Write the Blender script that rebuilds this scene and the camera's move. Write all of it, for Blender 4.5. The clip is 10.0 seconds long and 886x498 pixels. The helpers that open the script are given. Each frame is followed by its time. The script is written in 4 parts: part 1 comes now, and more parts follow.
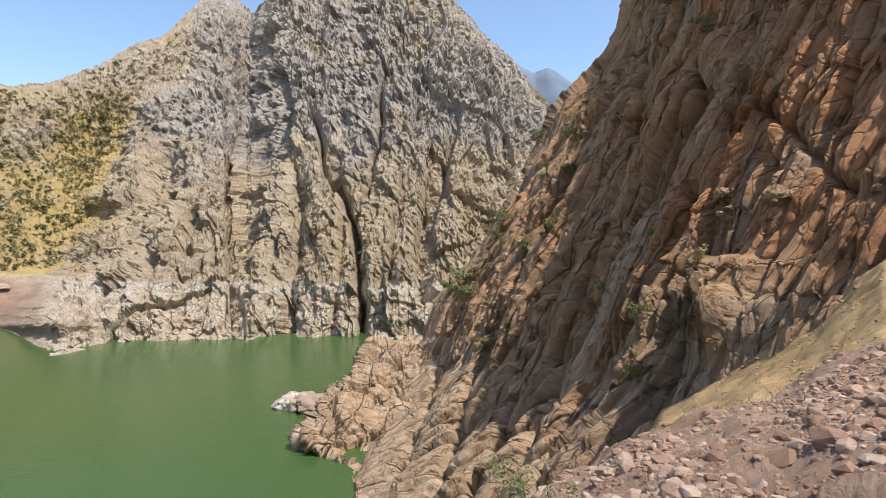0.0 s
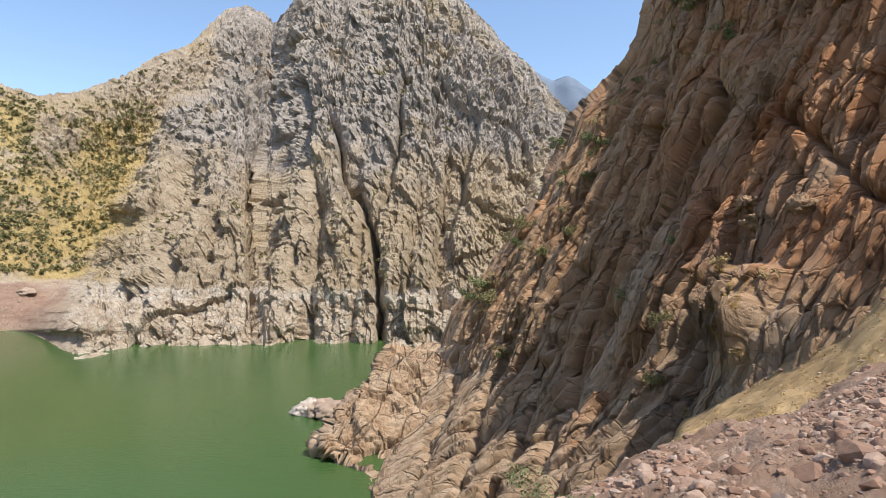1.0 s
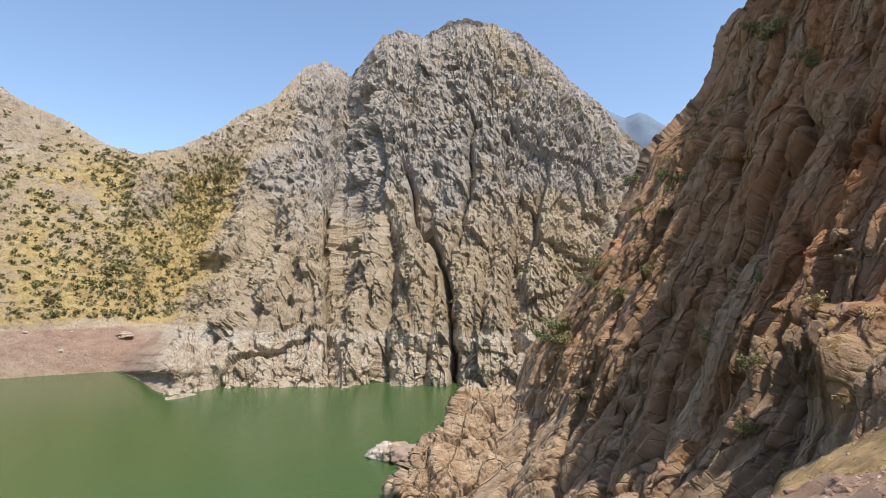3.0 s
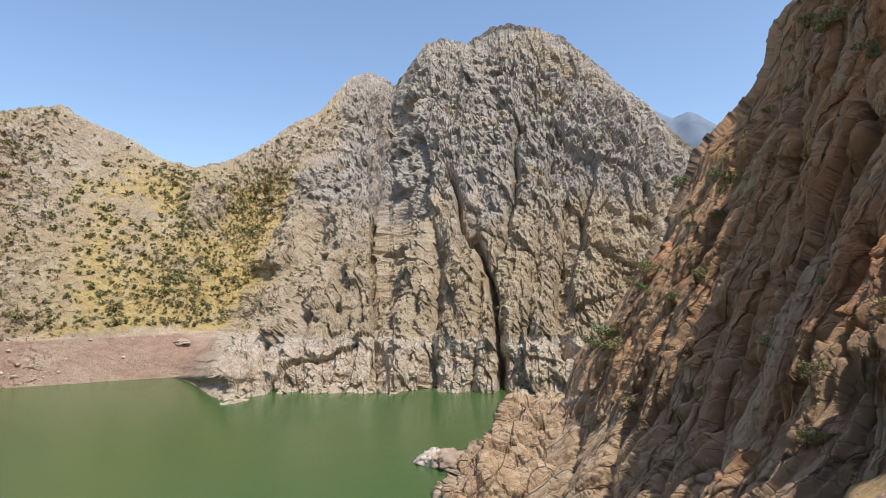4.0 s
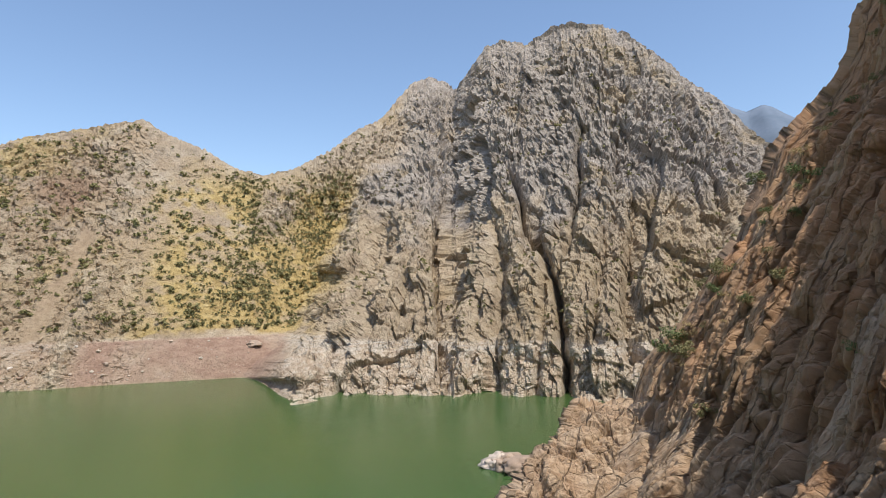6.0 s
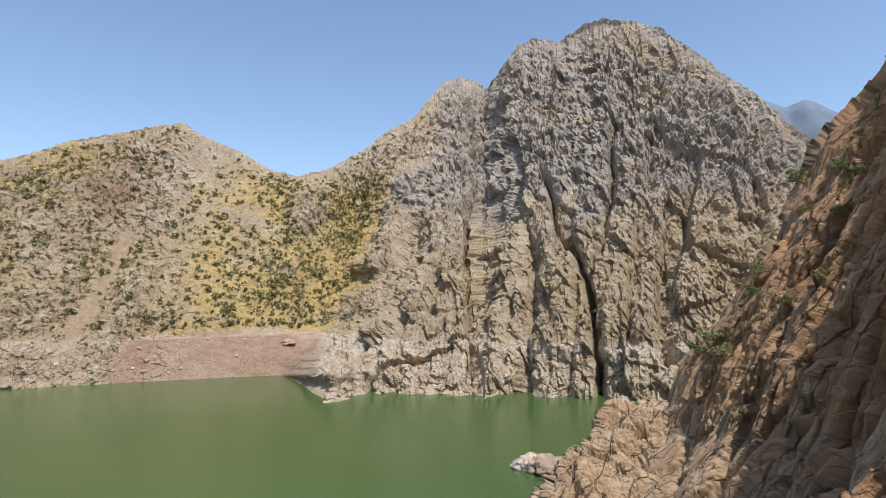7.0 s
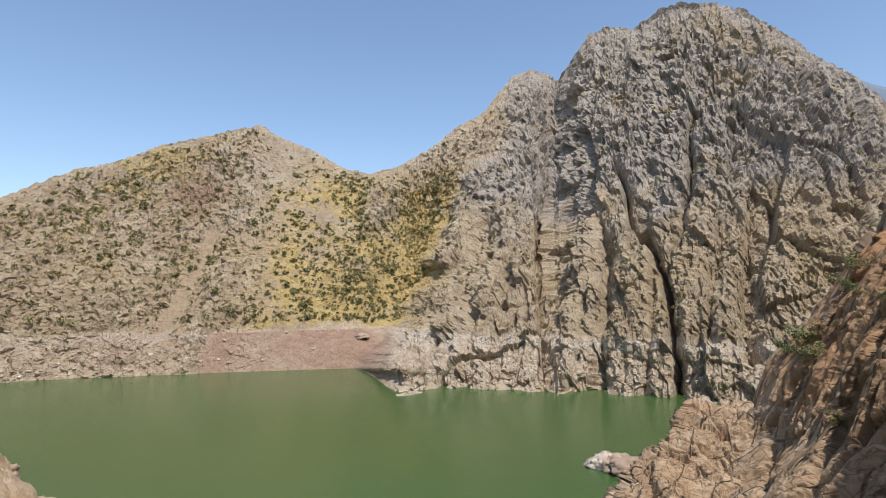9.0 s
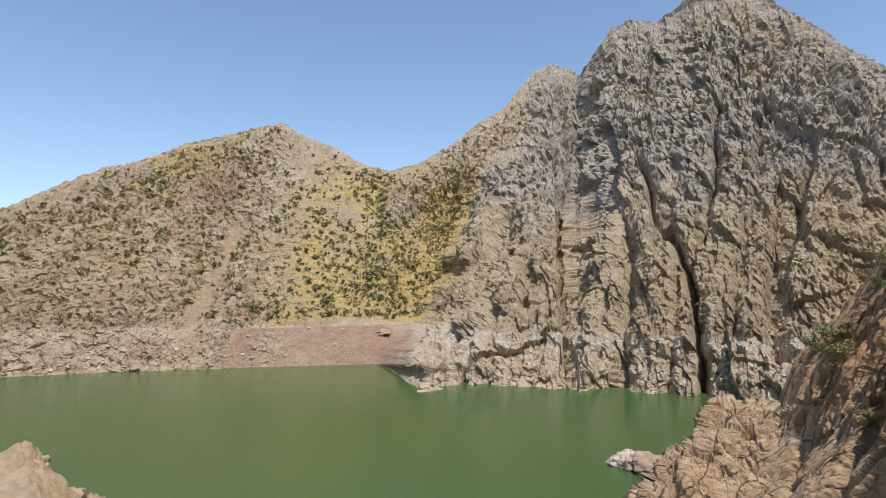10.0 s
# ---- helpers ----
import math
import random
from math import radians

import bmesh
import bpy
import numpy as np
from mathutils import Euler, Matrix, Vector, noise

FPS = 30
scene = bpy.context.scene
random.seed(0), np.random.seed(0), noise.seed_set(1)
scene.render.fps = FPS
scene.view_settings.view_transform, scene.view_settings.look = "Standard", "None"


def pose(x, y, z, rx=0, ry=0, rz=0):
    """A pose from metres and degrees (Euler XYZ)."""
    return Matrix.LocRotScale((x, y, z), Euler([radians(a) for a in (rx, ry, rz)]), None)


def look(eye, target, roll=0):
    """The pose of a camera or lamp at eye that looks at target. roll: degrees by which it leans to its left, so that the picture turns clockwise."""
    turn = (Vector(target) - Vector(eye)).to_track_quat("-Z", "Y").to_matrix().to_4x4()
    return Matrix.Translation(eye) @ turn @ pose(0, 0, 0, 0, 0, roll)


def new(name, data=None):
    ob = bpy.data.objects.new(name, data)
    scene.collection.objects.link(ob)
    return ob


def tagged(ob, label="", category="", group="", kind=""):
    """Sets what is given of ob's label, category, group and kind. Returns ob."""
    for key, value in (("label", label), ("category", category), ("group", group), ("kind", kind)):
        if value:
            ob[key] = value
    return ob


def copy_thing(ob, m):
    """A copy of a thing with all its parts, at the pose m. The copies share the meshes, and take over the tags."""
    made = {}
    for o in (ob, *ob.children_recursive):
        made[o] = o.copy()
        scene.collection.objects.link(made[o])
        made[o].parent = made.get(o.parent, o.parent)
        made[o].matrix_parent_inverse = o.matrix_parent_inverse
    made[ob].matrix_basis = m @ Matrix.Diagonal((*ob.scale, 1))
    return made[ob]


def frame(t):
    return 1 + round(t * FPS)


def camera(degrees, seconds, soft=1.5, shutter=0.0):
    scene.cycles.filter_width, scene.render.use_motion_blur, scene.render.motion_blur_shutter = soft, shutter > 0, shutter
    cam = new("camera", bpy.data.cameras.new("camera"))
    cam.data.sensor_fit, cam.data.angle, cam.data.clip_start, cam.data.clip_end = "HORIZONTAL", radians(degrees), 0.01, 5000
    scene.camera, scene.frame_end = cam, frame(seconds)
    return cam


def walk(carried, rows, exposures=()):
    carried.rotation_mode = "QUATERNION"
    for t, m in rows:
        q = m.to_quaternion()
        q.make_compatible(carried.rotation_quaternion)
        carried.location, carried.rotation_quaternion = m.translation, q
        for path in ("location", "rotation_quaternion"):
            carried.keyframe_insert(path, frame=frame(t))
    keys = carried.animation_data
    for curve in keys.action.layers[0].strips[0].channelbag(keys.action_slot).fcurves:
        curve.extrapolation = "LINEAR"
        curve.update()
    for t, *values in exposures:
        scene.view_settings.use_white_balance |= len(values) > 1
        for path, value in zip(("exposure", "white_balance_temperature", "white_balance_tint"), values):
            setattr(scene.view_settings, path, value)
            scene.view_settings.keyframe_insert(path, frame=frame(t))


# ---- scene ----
cam = camera(73.47, 10.0, soft=0.75)
H = 40.0                                   # eye above the water, which lies at z = 0
TURNS = [
    (0.0, -0.47, -0.78, -0.15), (0.5, 0.12, -0.59, -0.28), (1.0, 1.29, -0.06, -0.41),
    (1.5, 3.15, 1.09, -0.51), (2.0, 4.90, 2.23, -0.42), (2.5, 6.40, 3.31, -0.06),
    (4.0, 12.73, 4.58, 0.81), (4.5, 14.81, 4.78, 0.89), (5.0, 16.70, 4.83, 0.99),
    (5.5, 17.68, 4.89, 1.02), (7.0, 21.78, 4.97, 0.70), (7.5, 23.47, 4.91, 0.73),
    (8.0, 25.28, 4.82, 0.77), (8.5, 27.07, 4.69, 0.72), (9.0, 28.58, 4.60, 0.58),
    (9.5, 29.94, 4.46, 0.44), (10.0, 30.59, 4.28, 0.48)]
walk(cam, [(t, pose(0, 0, H, 90 + p, r, y)) for t, y, p, r in TURNS],
     [(0.0, 0.66), (2.5, 0.56), (5.5, 0.43), (7.5, 0.38), (10.0, 0.30)])

# ---- light ----
SUN_AZ, SUN_EL = 122.0, 61.0               # clockwise from +y, above the horizon
world = bpy.data.worlds.new("sky")
scene.world = world
world.use_nodes = True
wt = world.node_tree
sky = wt.nodes.new("ShaderNodeTexSky")
sky.sky_type, sky.sun_disc = "NISHITA", False
sky.sun_elevation, sky.sun_rotation = radians(SUN_EL), radians(SUN_AZ)
sky.air_density, sky.dust_density, sky.ozone_density = 1.0, 1.0, 2.2
wt.nodes["Background"].inputs["Strength"].default_value = 0.15
wt.links.new(sky.outputs[0], wt.nodes["Background"].inputs["Color"])
sun = new("sun", bpy.data.lights.new("sun", "SUN"))
sun.data.energy, sun.data.angle, sun.data.color = 3.3, radians(0.53), (1.0, 0.955, 0.885)
to_sun = Vector((math.sin(radians(SUN_AZ)) * math.cos(radians(SUN_EL)),
                 math.cos(radians(SUN_AZ)) * math.cos(radians(SUN_EL)), math.sin(radians(SUN_EL))))
sun.matrix_world = look(to_sun * 300, (0, 0, 0))


# ---- noise ----
def hash01(ix, iy, iz, k):
    """Uniform numbers in 0..1 for lattice cells."""
    h = (ix * 374761393 + iy * 668265263 + iz * 2147483647 + k * 974634343) & 0xFFFFFFFF
    h = ((h ^ (h >> 13)) * 1274126177) & 0xFFFFFFFF
    h = ((h ^ (h >> 15)) * 2246822519) & 0xFFFFFFFF
    return ((h ^ (h >> 16)) & 0xFFFFFF) / float(0xFFFFFF)


def vnoise(p, k=0):
    """Smooth lattice noise, -1..1, at points p (n, 3)."""
    i = np.floor(p).astype(np.int64)
    f = p - i
    f = f * f * f * (f * (f * 6 - 15) + 10)
    out = np.zeros(len(p))
    for dx in (0, 1):
        for dy in (0, 1):
            for dz in (0, 1):
                w = (f[:, 0] if dx else 1 - f[:, 0]) * (f[:, 1] if dy else 1 - f[:, 1]) * (f[:, 2] if dz else 1 - f[:, 2])
                out += w * hash01(i[:, 0] + dx, i[:, 1] + dy, i[:, 2] + dz, k)
    return out * 2 - 1


def fbm(p, octaves=4, k=0, gain=0.5):
    out, a, s = np.zeros(len(p)), 1.0, 1.0
    for o in range(octaves):
        out += a * vnoise(p * s + 17.3 * o, k + o)
        a, s = a * gain, s * 2.03
    return out


def blocks(p, k=0, tilt=1.0, bias=0.0):
    """Broken rock: every cell is a flat block of its own height and tilt; bias tilts them all along the first axis. Returns height and the gap to the cell's edge."""
    i = np.floor(p).astype(np.int64)
    best, second = np.full(len(p), 9.0), np.full(len(p), 9.0)
    height = np.zeros(len(p))
    for dx in (-1, 0, 1):
        for dy in (-1, 0, 1):
            for dz in (-1, 0, 1):
                c = (i[:, 0] + dx, i[:, 1] + dy, i[:, 2] + dz)
                off = [p[:, a] - c[a] - 0.1 - 0.8 * hash01(*c, k + a) for a in range(3)]
                d = off[0] ** 2 + off[1] ** 2 + off[2] ** 2
                h = hash01(*c, k + 3) - 0.5 + tilt * sum(off[a] * (hash01(*c, k + 4 + a) - 0.5) for a in range(3)) + bias * off[0]
                near = d < best
                second = np.where(near, best, np.minimum(second, d))
                height = np.where(near, h, height)
                best = np.where(near, d, best)
    return height, np.sqrt(second) - np.sqrt(best)


def smooth(x, a, b):
    t = np.clip((x - a) / (b - a), 0, 1)
    return t * t * (3 - 2 * t)


def table(x, pairs):
    """Straight runs between pairs of (x, value)."""
    xs, vs = zip(*sorted(pairs))
    return np.interp(x, xs, vs)


def polar(az, el, d):
    """Points at the bearing az (degrees, to the left of +y), the elevation el and the level distance d from the eye."""
    a, e = np.radians(az), np.radians(el)
    return np.stack([-np.sin(a) * d, np.cos(a) * d, H + d * np.tan(e)], -1)


def sheet_normals(P):
    n = np.cross(np.gradient(P, axis=0), np.gradient(P, axis=1))
    n /= np.linalg.norm(n, axis=-1, keepdims=True) + 1e-9
    flip = np.sum(n * (np.array([0, 0, H]) - P), -1) < 0
    n[flip] *= -1
    return n


def sheet_mesh(name, P, material, keep=None, attrs=None, flat=False):
    """One mesh from a grid of points; keep picks its faces, attrs are numbers carried by the points."""
    nu, nv = P.shape[:2]
    idx = np.arange(nu * nv).reshape(nu, nv)
    q = np.stack([idx[:-1, :-1], idx[1:, :-1], idx[1:, 1:], idx[:-1, 1:]], -1).reshape(-1, 4)
    if keep is not None:
        q = q[keep[:-1, :-1].ravel()]
    n = sheet_normals(P)
    a, b, c = (P.reshape(-1, 3)[q[0, k]] for k in (0, 1, 2))
    if np.dot(np.cross(b - a, c - a), n.reshape(-1, 3)[q[0, 0]]) < 0:
        q = q[:, ::-1]
    used, inv = np.unique(q, return_inverse=True)
    q = inv.reshape(-1, 4)
    return raw_mesh(name, P.reshape(-1, 3)[used], q, material, {k: v.ravel()[used] for k, v in (attrs or {}).items()}, flat)


def raw_mesh(name, verts, faces, material, attrs=None, flat=False):
    me = bpy.data.meshes.new(name)
    k = faces.shape[1]
    me.vertices.add(len(verts))
    me.vertices.foreach_set("co", np.ascontiguousarray(verts, dtype=np.float32).ravel())
    me.loops.add(faces.size)
    me.loops.foreach_set("vertex_index", np.ascontiguousarray(faces, dtype=np.int32).ravel())
    me.polygons.add(len(faces))
    me.polygons.foreach_set("loop_start", np.arange(0, faces.size, k, dtype=np.int32))
    me.polygons.foreach_set("use_smooth", np.full(len(faces), not flat))
    for key, v in (attrs or {}).items():
        me.attributes.new(key, "FLOAT", "POINT").data.foreach_set("value", np.ascontiguousarray(v, dtype=np.float32))
    me.update(calc_edges=True)
    me.materials.append(material)
    return me


# ---- materials ----
class Mat:
    """A small builder for node materials."""
    def __init__(self, name, rough=0.9):
        self.m = bpy.data.materials.new(name)
        self.m.use_nodes = True
        self.t = self.m.node_tree
        self.b = self.t.nodes["Principled BSDF"]
        self.b.inputs["Roughness"].default_value = rough
        self.b.inputs["Specular IOR Level"].default_value = 0.25
        self.pos = self.t.nodes.new("ShaderNodeNewGeometry").outputs["Position"]

    def node(self, kind, **values):
        n = self.t.nodes.new(kind)
        for k, v in values.items():
            n.inputs[k].default_value = v
        return n

    def link(self, a, b):
        self.t.links.new(a, b)

    def scaled(self, scale, turn=(0, 0, 0)):
        n = self.t.nodes.new("ShaderNodeMapping")
        n.inputs["Scale"].default_value = scale
        n.inputs["Rotation"].default_value = [radians(a) for a in turn]
        self.link(self.pos, n.inputs["Vector"])
        return n.outputs[0]

    def noise(self, scale, detail=6, rough=0.6, vec=None):
        n = self.node("ShaderNodeTexNoise", Scale=scale, Detail=detail, Roughness=rough)
        self.link(vec or self.pos, n.inputs["Vector"])
        return n.outputs["Fac"]

    def joints(self, scale, width, dark, vec=None, wobble=0.35):
        """Crack lines between irregular blocks: 1 on the rock, dark in the crack."""
        w = self.node("ShaderNodeTexNoise", Scale=scale * 1.3, Detail=5, Roughness=0.6)
        self.link(vec or self.pos, w.inputs["Vector"])
        add = self.t.nodes.new("ShaderNodeVectorMath")
        add.operation = "MULTIPLY_ADD"
        self.link(w.outputs["Color"], add.inputs[0])
        add.inputs[1].default_value = [wobble * 2 / scale] * 3
        self.link(vec or self.pos, add.inputs[2])
        n = self.node("ShaderNodeTexVoronoi", Scale=scale)
        n.feature = "DISTANCE_TO_EDGE"
        self.link(add.outputs[0], n.inputs["Vector"])
        return self.ramp(n.outputs["Distance"], [(0.0, dark), (width * 0.4, dark + 0.25 * (1 - dark)), (width, 1.0)])

    def ramp(self, fac, stops):
        n = self.t.nodes.new("ShaderNodeValToRGB")
        e = n.color_ramp.elements
        while len(e) < len(stops):
            e.new(0.5)
        for el, (p, c) in zip(e, stops):
            el.position = p
            el.color = (*c, 1) if isinstance(c, tuple) else (c, c, c, 1)
        self.link(fac, n.inputs["Fac"])
        return n.outputs["Color"]

    def mix(self, fac, a, b, mode="MIX"):
        n = self.t.nodes.new("ShaderNodeMix")
        n.data_type, n.blend_type = "RGBA", mode
        for s, v in ((0, fac), (6, a), (7, b)):
            if isinstance(v, bpy.types.NodeSocket):
                self.link(v, n.inputs[s])
            else:
                n.inputs[s].default_value = v if s == 0 else (*v, 1)
        return n.outputs[2]

    def math(self, op, a, b=0.0):
        n = self.t.nodes.new("ShaderNodeMath")
        n.operation = op
        for s, v in ((0, a), (1, b)):
            if isinstance(v, bpy.types.NodeSocket):
                self.link(v, n.inputs[s])
            else:
                n.inputs[s].default_value = v
        return n.outputs[0]

    def attr(self, name):
        n = self.t.nodes.new("ShaderNodeAttribute")
        n.attribute_name = name
        return n.outputs["Fac"]

    def bedding(self, stretch):
        """Metres across the ribs, along them (squeezed by stretch) and outwards."""
        n = self.t.nodes.new("ShaderNodeCombineXYZ")
        self.link(self.attr("across"), n.inputs[0])
        self.link(self.math("MULTIPLY", self.attr("along"), stretch), n.inputs[1])
        self.link(self.attr("outward"), n.inputs[2])
        return n.outputs[0]

    def height(self):
        n = self.t.nodes.new("ShaderNodeSeparateXYZ")
        self.link(self.pos, n.inputs[0])
        return n.outputs["Z"]

    def done(self, colour, bump=None, distance=0.1, strength=1.0):
        if isinstance(colour, bpy.types.NodeSocket):
            self.link(colour, self.b.inputs["Base Color"])
        else:
            self.b.inputs["Base Color"].default_value = (*colour, 1)
        if bump is not None:
            n = self.node("ShaderNodeBump", Strength=strength, Distance=distance)
            self.link(bump, n.inputs["Height"])
            self.link(n.outputs[0], self.b.inputs["Normal"])
        return self.m


RING = 21.0                                # old high-water mark, metres above the water


def mountain_material():
    m = Mat("mountain_rock")
    big = m.noise(0.012, 5, 0.6)
    mid = m.noise(0.09, 8, 0.7)
    rock = m.ramp(mid, [(0.30, (0.28, 0.208, 0.135)), (0.48, (0.43, 0.335, 0.225)), (0.68, (0.535, 0.432, 0.30))])
    grey = m.ramp(mid, [(0.32, (0.265, 0.225, 0.185)), (0.52, (0.395, 0.34, 0.285)), (0.7, (0.495, 0.43, 0.363))])
    high = m.math("ADD", m.math("MULTIPLY", m.height(), 0.0052), m.math("MULTIPLY", big, 0.9))
    c = m.mix(m.math("MULTIPLY", m.ramp(high, [(0.86, 0.0), (1.3, 0.95)]), m.math("ADD", 0.35, m.math("MULTIPLY", m.attr("hard"), 0.65))), rock, grey)
    ochre = m.ramp(m.noise(0.03, 6, 0.65), [(0.54, 0.0), (0.64, 1.0)])
    c = m.mix(m.math("MULTIPLY", ochre, 0.6), c, (0.4, 0.3, 0.172))
    # dry grass and scrub in the cracks
    scrub = m.ramp(m.noise(0.16, 7, 0.75), [(0.58, 0.0), (0.65, 1.0)])
    c = m.mix(m.math("MULTIPLY", scrub, 0.3), c, (0.17, 0.145, 0.085))
    grass = m.attr("grass")
    gold = m.ramp(m.noise(0.2, 6, 0.7), [(0.3, (0.31, 0.215, 0.085)), (0.5, (0.46, 0.335, 0.135)), (0.7, (0.53, 0.405, 0.19))])
    c = m.mix(grass, c, gold)
    soil = m.ramp(m.noise(0.3, 7, 0.7), [(0.3, (0.30, 0.21, 0.13)), (0.7, (0.45, 0.34, 0.22))])
    c = m.mix(m.attr("soil"), c, soil)
    c = m.mix(m.math("MULTIPLY", m.attr("rust"), 0.85), c, (0.296, 0.188, 0.124))
    # bleached band below the high-water mark, with chalky lines at its top
    edge = m.math("ADD", m.height(), m.math("MULTIPLY", m.noise(0.10, 6, 0.65), 8.0))
    band = m.ramp(m.math("MULTIPLY", edge, 1 / 40), [((RING + 3.5) / 40, 1.0), ((RING + 5.5) / 40, 0.0)])
    pale = m.ramp(m.noise(0.2, 8, 0.72), [(0.3, (0.38, 0.27, 0.18)), (0.48, (0.55, 0.435, 0.315)), (0.64, (0.68, 0.59, 0.465))])
    c = m.mix(m.math("MULTIPLY", band, m.math("ADD", 0.45, m.math("MULTIPLY", m.attr("hard"), 0.45))), c, pale)
    strip = m.ramp(m.math("MULTIPLY", edge, 1 / 40), [((RING - 1.5) / 40, 0.0), ((RING + 0.5) / 40, 1.0), ((RING + 3.5) / 40, 1.0), ((RING + 5.5) / 40, 0.0)])
    lines = m.ramp(m.noise(0.25, 6, 0.7, m.scaled((0.5, 0.5, 5))), [(0.42, 0.0), (0.54, 0.75)])
    c = m.mix(m.math("MULTIPLY", m.math("MULTIPLY", strip, lines), m.math("ADD", 0.45, m.math("MULTIPLY", m.attr("hard"), 0.5))), c, (0.62, 0.555, 0.46))
    clay = m.ramp(m.noise(0.15, 7, 0.7, m.scaled((1, 1, 2.5))), [(0.3, (0.27, 0.165, 0.115)), (0.7, (0.44, 0.30, 0.215))])
    c = m.mix(m.attr("clay"), c, clay)
    cracks = m.ramp(m.noise(0.45, 8, 0.75, m.scaled((1, 1, 0.6))), [(0.34, 0.55), (0.46, 1.0)])
    c = m.mix(0.7, c, cracks, "MULTIPLY")
    small_j = m.joints(0.30, 0.08, 0.45, m.scaled((1, 0.7, 0.6)))
    bare = m.attr("hard")
    c = m.mix(m.math("MULTIPLY", bare, 0.3), c, small_j, "MULTIPLY")
    bump = m.math("ADD", m.noise(0.35, 9, 0.72), m.math("MULTIPLY", m.noise(1.6, 6, 0.7), 0.4))
    bump = m.math("ADD", bump, m.math("MULTIPLY", m.math("MULTIPLY", small_j, bare), 0.3))
    return m.done(c, bump, 1.8, 1.0)


def cliff_material(name="cliff_rock", bedded=True):
    m = Mat(name)
    streak = m.bedding(0.22) if bedded else m.scaled((1, 1, 0.5))
    grain = m.bedding(0.5) if bedded else m.pos
    tone = m.noise(0.14, 9, 0.68, streak)
    c = m.ramp(tone, [(0.28, (0.28, 0.166, 0.0903)), (0.45, (0.43, 0.279, 0.163)), (0.66, (0.56, 0.405, 0.258))])
    red = m.ramp(m.noise(0.05, 7, 0.62, grain), [(0.47, 0.0), (0.64, 1.0)])
    red = m.math("MAXIMUM", m.math("MULTIPLY", red, 0.45), m.math("MULTIPLY", m.attr("rust"), 0.9))
    c = m.mix(red, c, m.ramp(tone, [(0.3, (0.32, 0.128, 0.0516)), (0.48, (0.458, 0.208, 0.0894)), (0.66, (0.549, 0.288, 0.146))]))
    grey = m.ramp(m.noise(0.09, 7, 0.65, streak), [(0.54, 0.0), (0.62, 1.0)])
    c = m.mix(m.math("MULTIPLY", grey, 0.45), c, (0.328, 0.246, 0.182))
    edge = m.math("ADD", m.height(), m.math("MULTIPLY", m.noise(0.15, 5, 0.6), 12.0))
    band = m.ramp(m.math("MULTIPLY", edge, 1 / 40), [((RING + 2) / 40, 1.0), ((RING + 6) / 40, 0.0)])
    pale = m.ramp(m.noise(0.35, 8, 0.7, grain), [(0.3, (0.31, 0.2, 0.116)), (0.5, (0.48, 0.344, 0.224)), (0.68, (0.62, 0.484, 0.344))])
    c = m.mix(m.math("MULTIPLY", band, 0.7), c, pale)
    dry = m.ramp(m.noise(0.5, 6, 0.7), [(0.56, 0.0), (0.62, 1.0)])
    c = m.mix(m.math("MULTIPLY", dry, m.attr("ledge")), c, (0.381, 0.237, 0.0869))
    fine = m.ramp(m.noise(0.9, 9, 0.75, grain), [(0.33, 0.55), (0.47, 1.0)])
    c = m.mix(0.7, c, fine, "MULTIPLY")
    long_j = m.joints(0.20, 0.03, 0.15, m.bedding(0.10) if bedded else streak, 0.15)
    small_j = m.joints(0.55, 0.04, 0.3, grain, 0.22)
    c = m.mix(0.55, c, m.mix(0.3, long_j, small_j, "MULTIPLY"), "MULTIPLY")
    bump = m.math("ADD", m.noise(0.9, 9, 0.72, streak), m.math("MULTIPLY", m.noise(4.0, 6, 0.7), 0.3))
    bump = m.math("ADD", bump, m.math("ADD", m.math("MULTIPLY", long_j, 0.8), m.math("MULTIPLY", small_j, 0.4)))
    return m.done(c, bump, 0.6, 1.0)


def dirt_material(name, low, mid, top, scale=0.8):
    m = Mat(name, 0.95)
    c = m.ramp(m.noise(scale, 9, 0.72), [(0.3, low), (0.5, mid), (0.7, top)])
    big = m.ramp(m.noise(scale * 0.15, 5, 0.6), [(0.35, 0.72), (0.65, 1.1)])
    c = m.mix(1.0, c, big, "MULTIPLY")
    c = m.mix(m.attr("tan"), c, m.ramp(m.noise(3.0, 8, 0.72), [(0.3, (0.44, 0.28, 0.155)), (0.5, (0.60, 0.43, 0.27)), (0.68, (0.70, 0.55, 0.39))]))
    bump = m.math("ADD", m.noise(scale * 5, 8, 0.75), m.noise(scale * 25, 4, 0.7))
    return m.done(c, bump, 0.08, 0.9)


def stone_material(name, low, mid, top):
    m = Mat(name, 0.88)
    info = m.t.nodes.new("ShaderNodeObjectInfo")
    isle = m.t.nodes.new("ShaderNodeNewGeometry")
    r = m.math("FRACT", m.math("ADD", info.outputs["Random"], isle.outputs["Random Per Island"]))
    c = m.ramp(r, [(0.0, low), (0.5, mid), (1.0, top)])
    c = m.mix(0.6, c, m.ramp(m.noise(5, 8, 0.7), [(0.3, 0.55), (0.65, 1.15)]), "MULTIPLY")
    return m.done(c, m.noise(9, 8, 0.72), 0.05, 0.8)


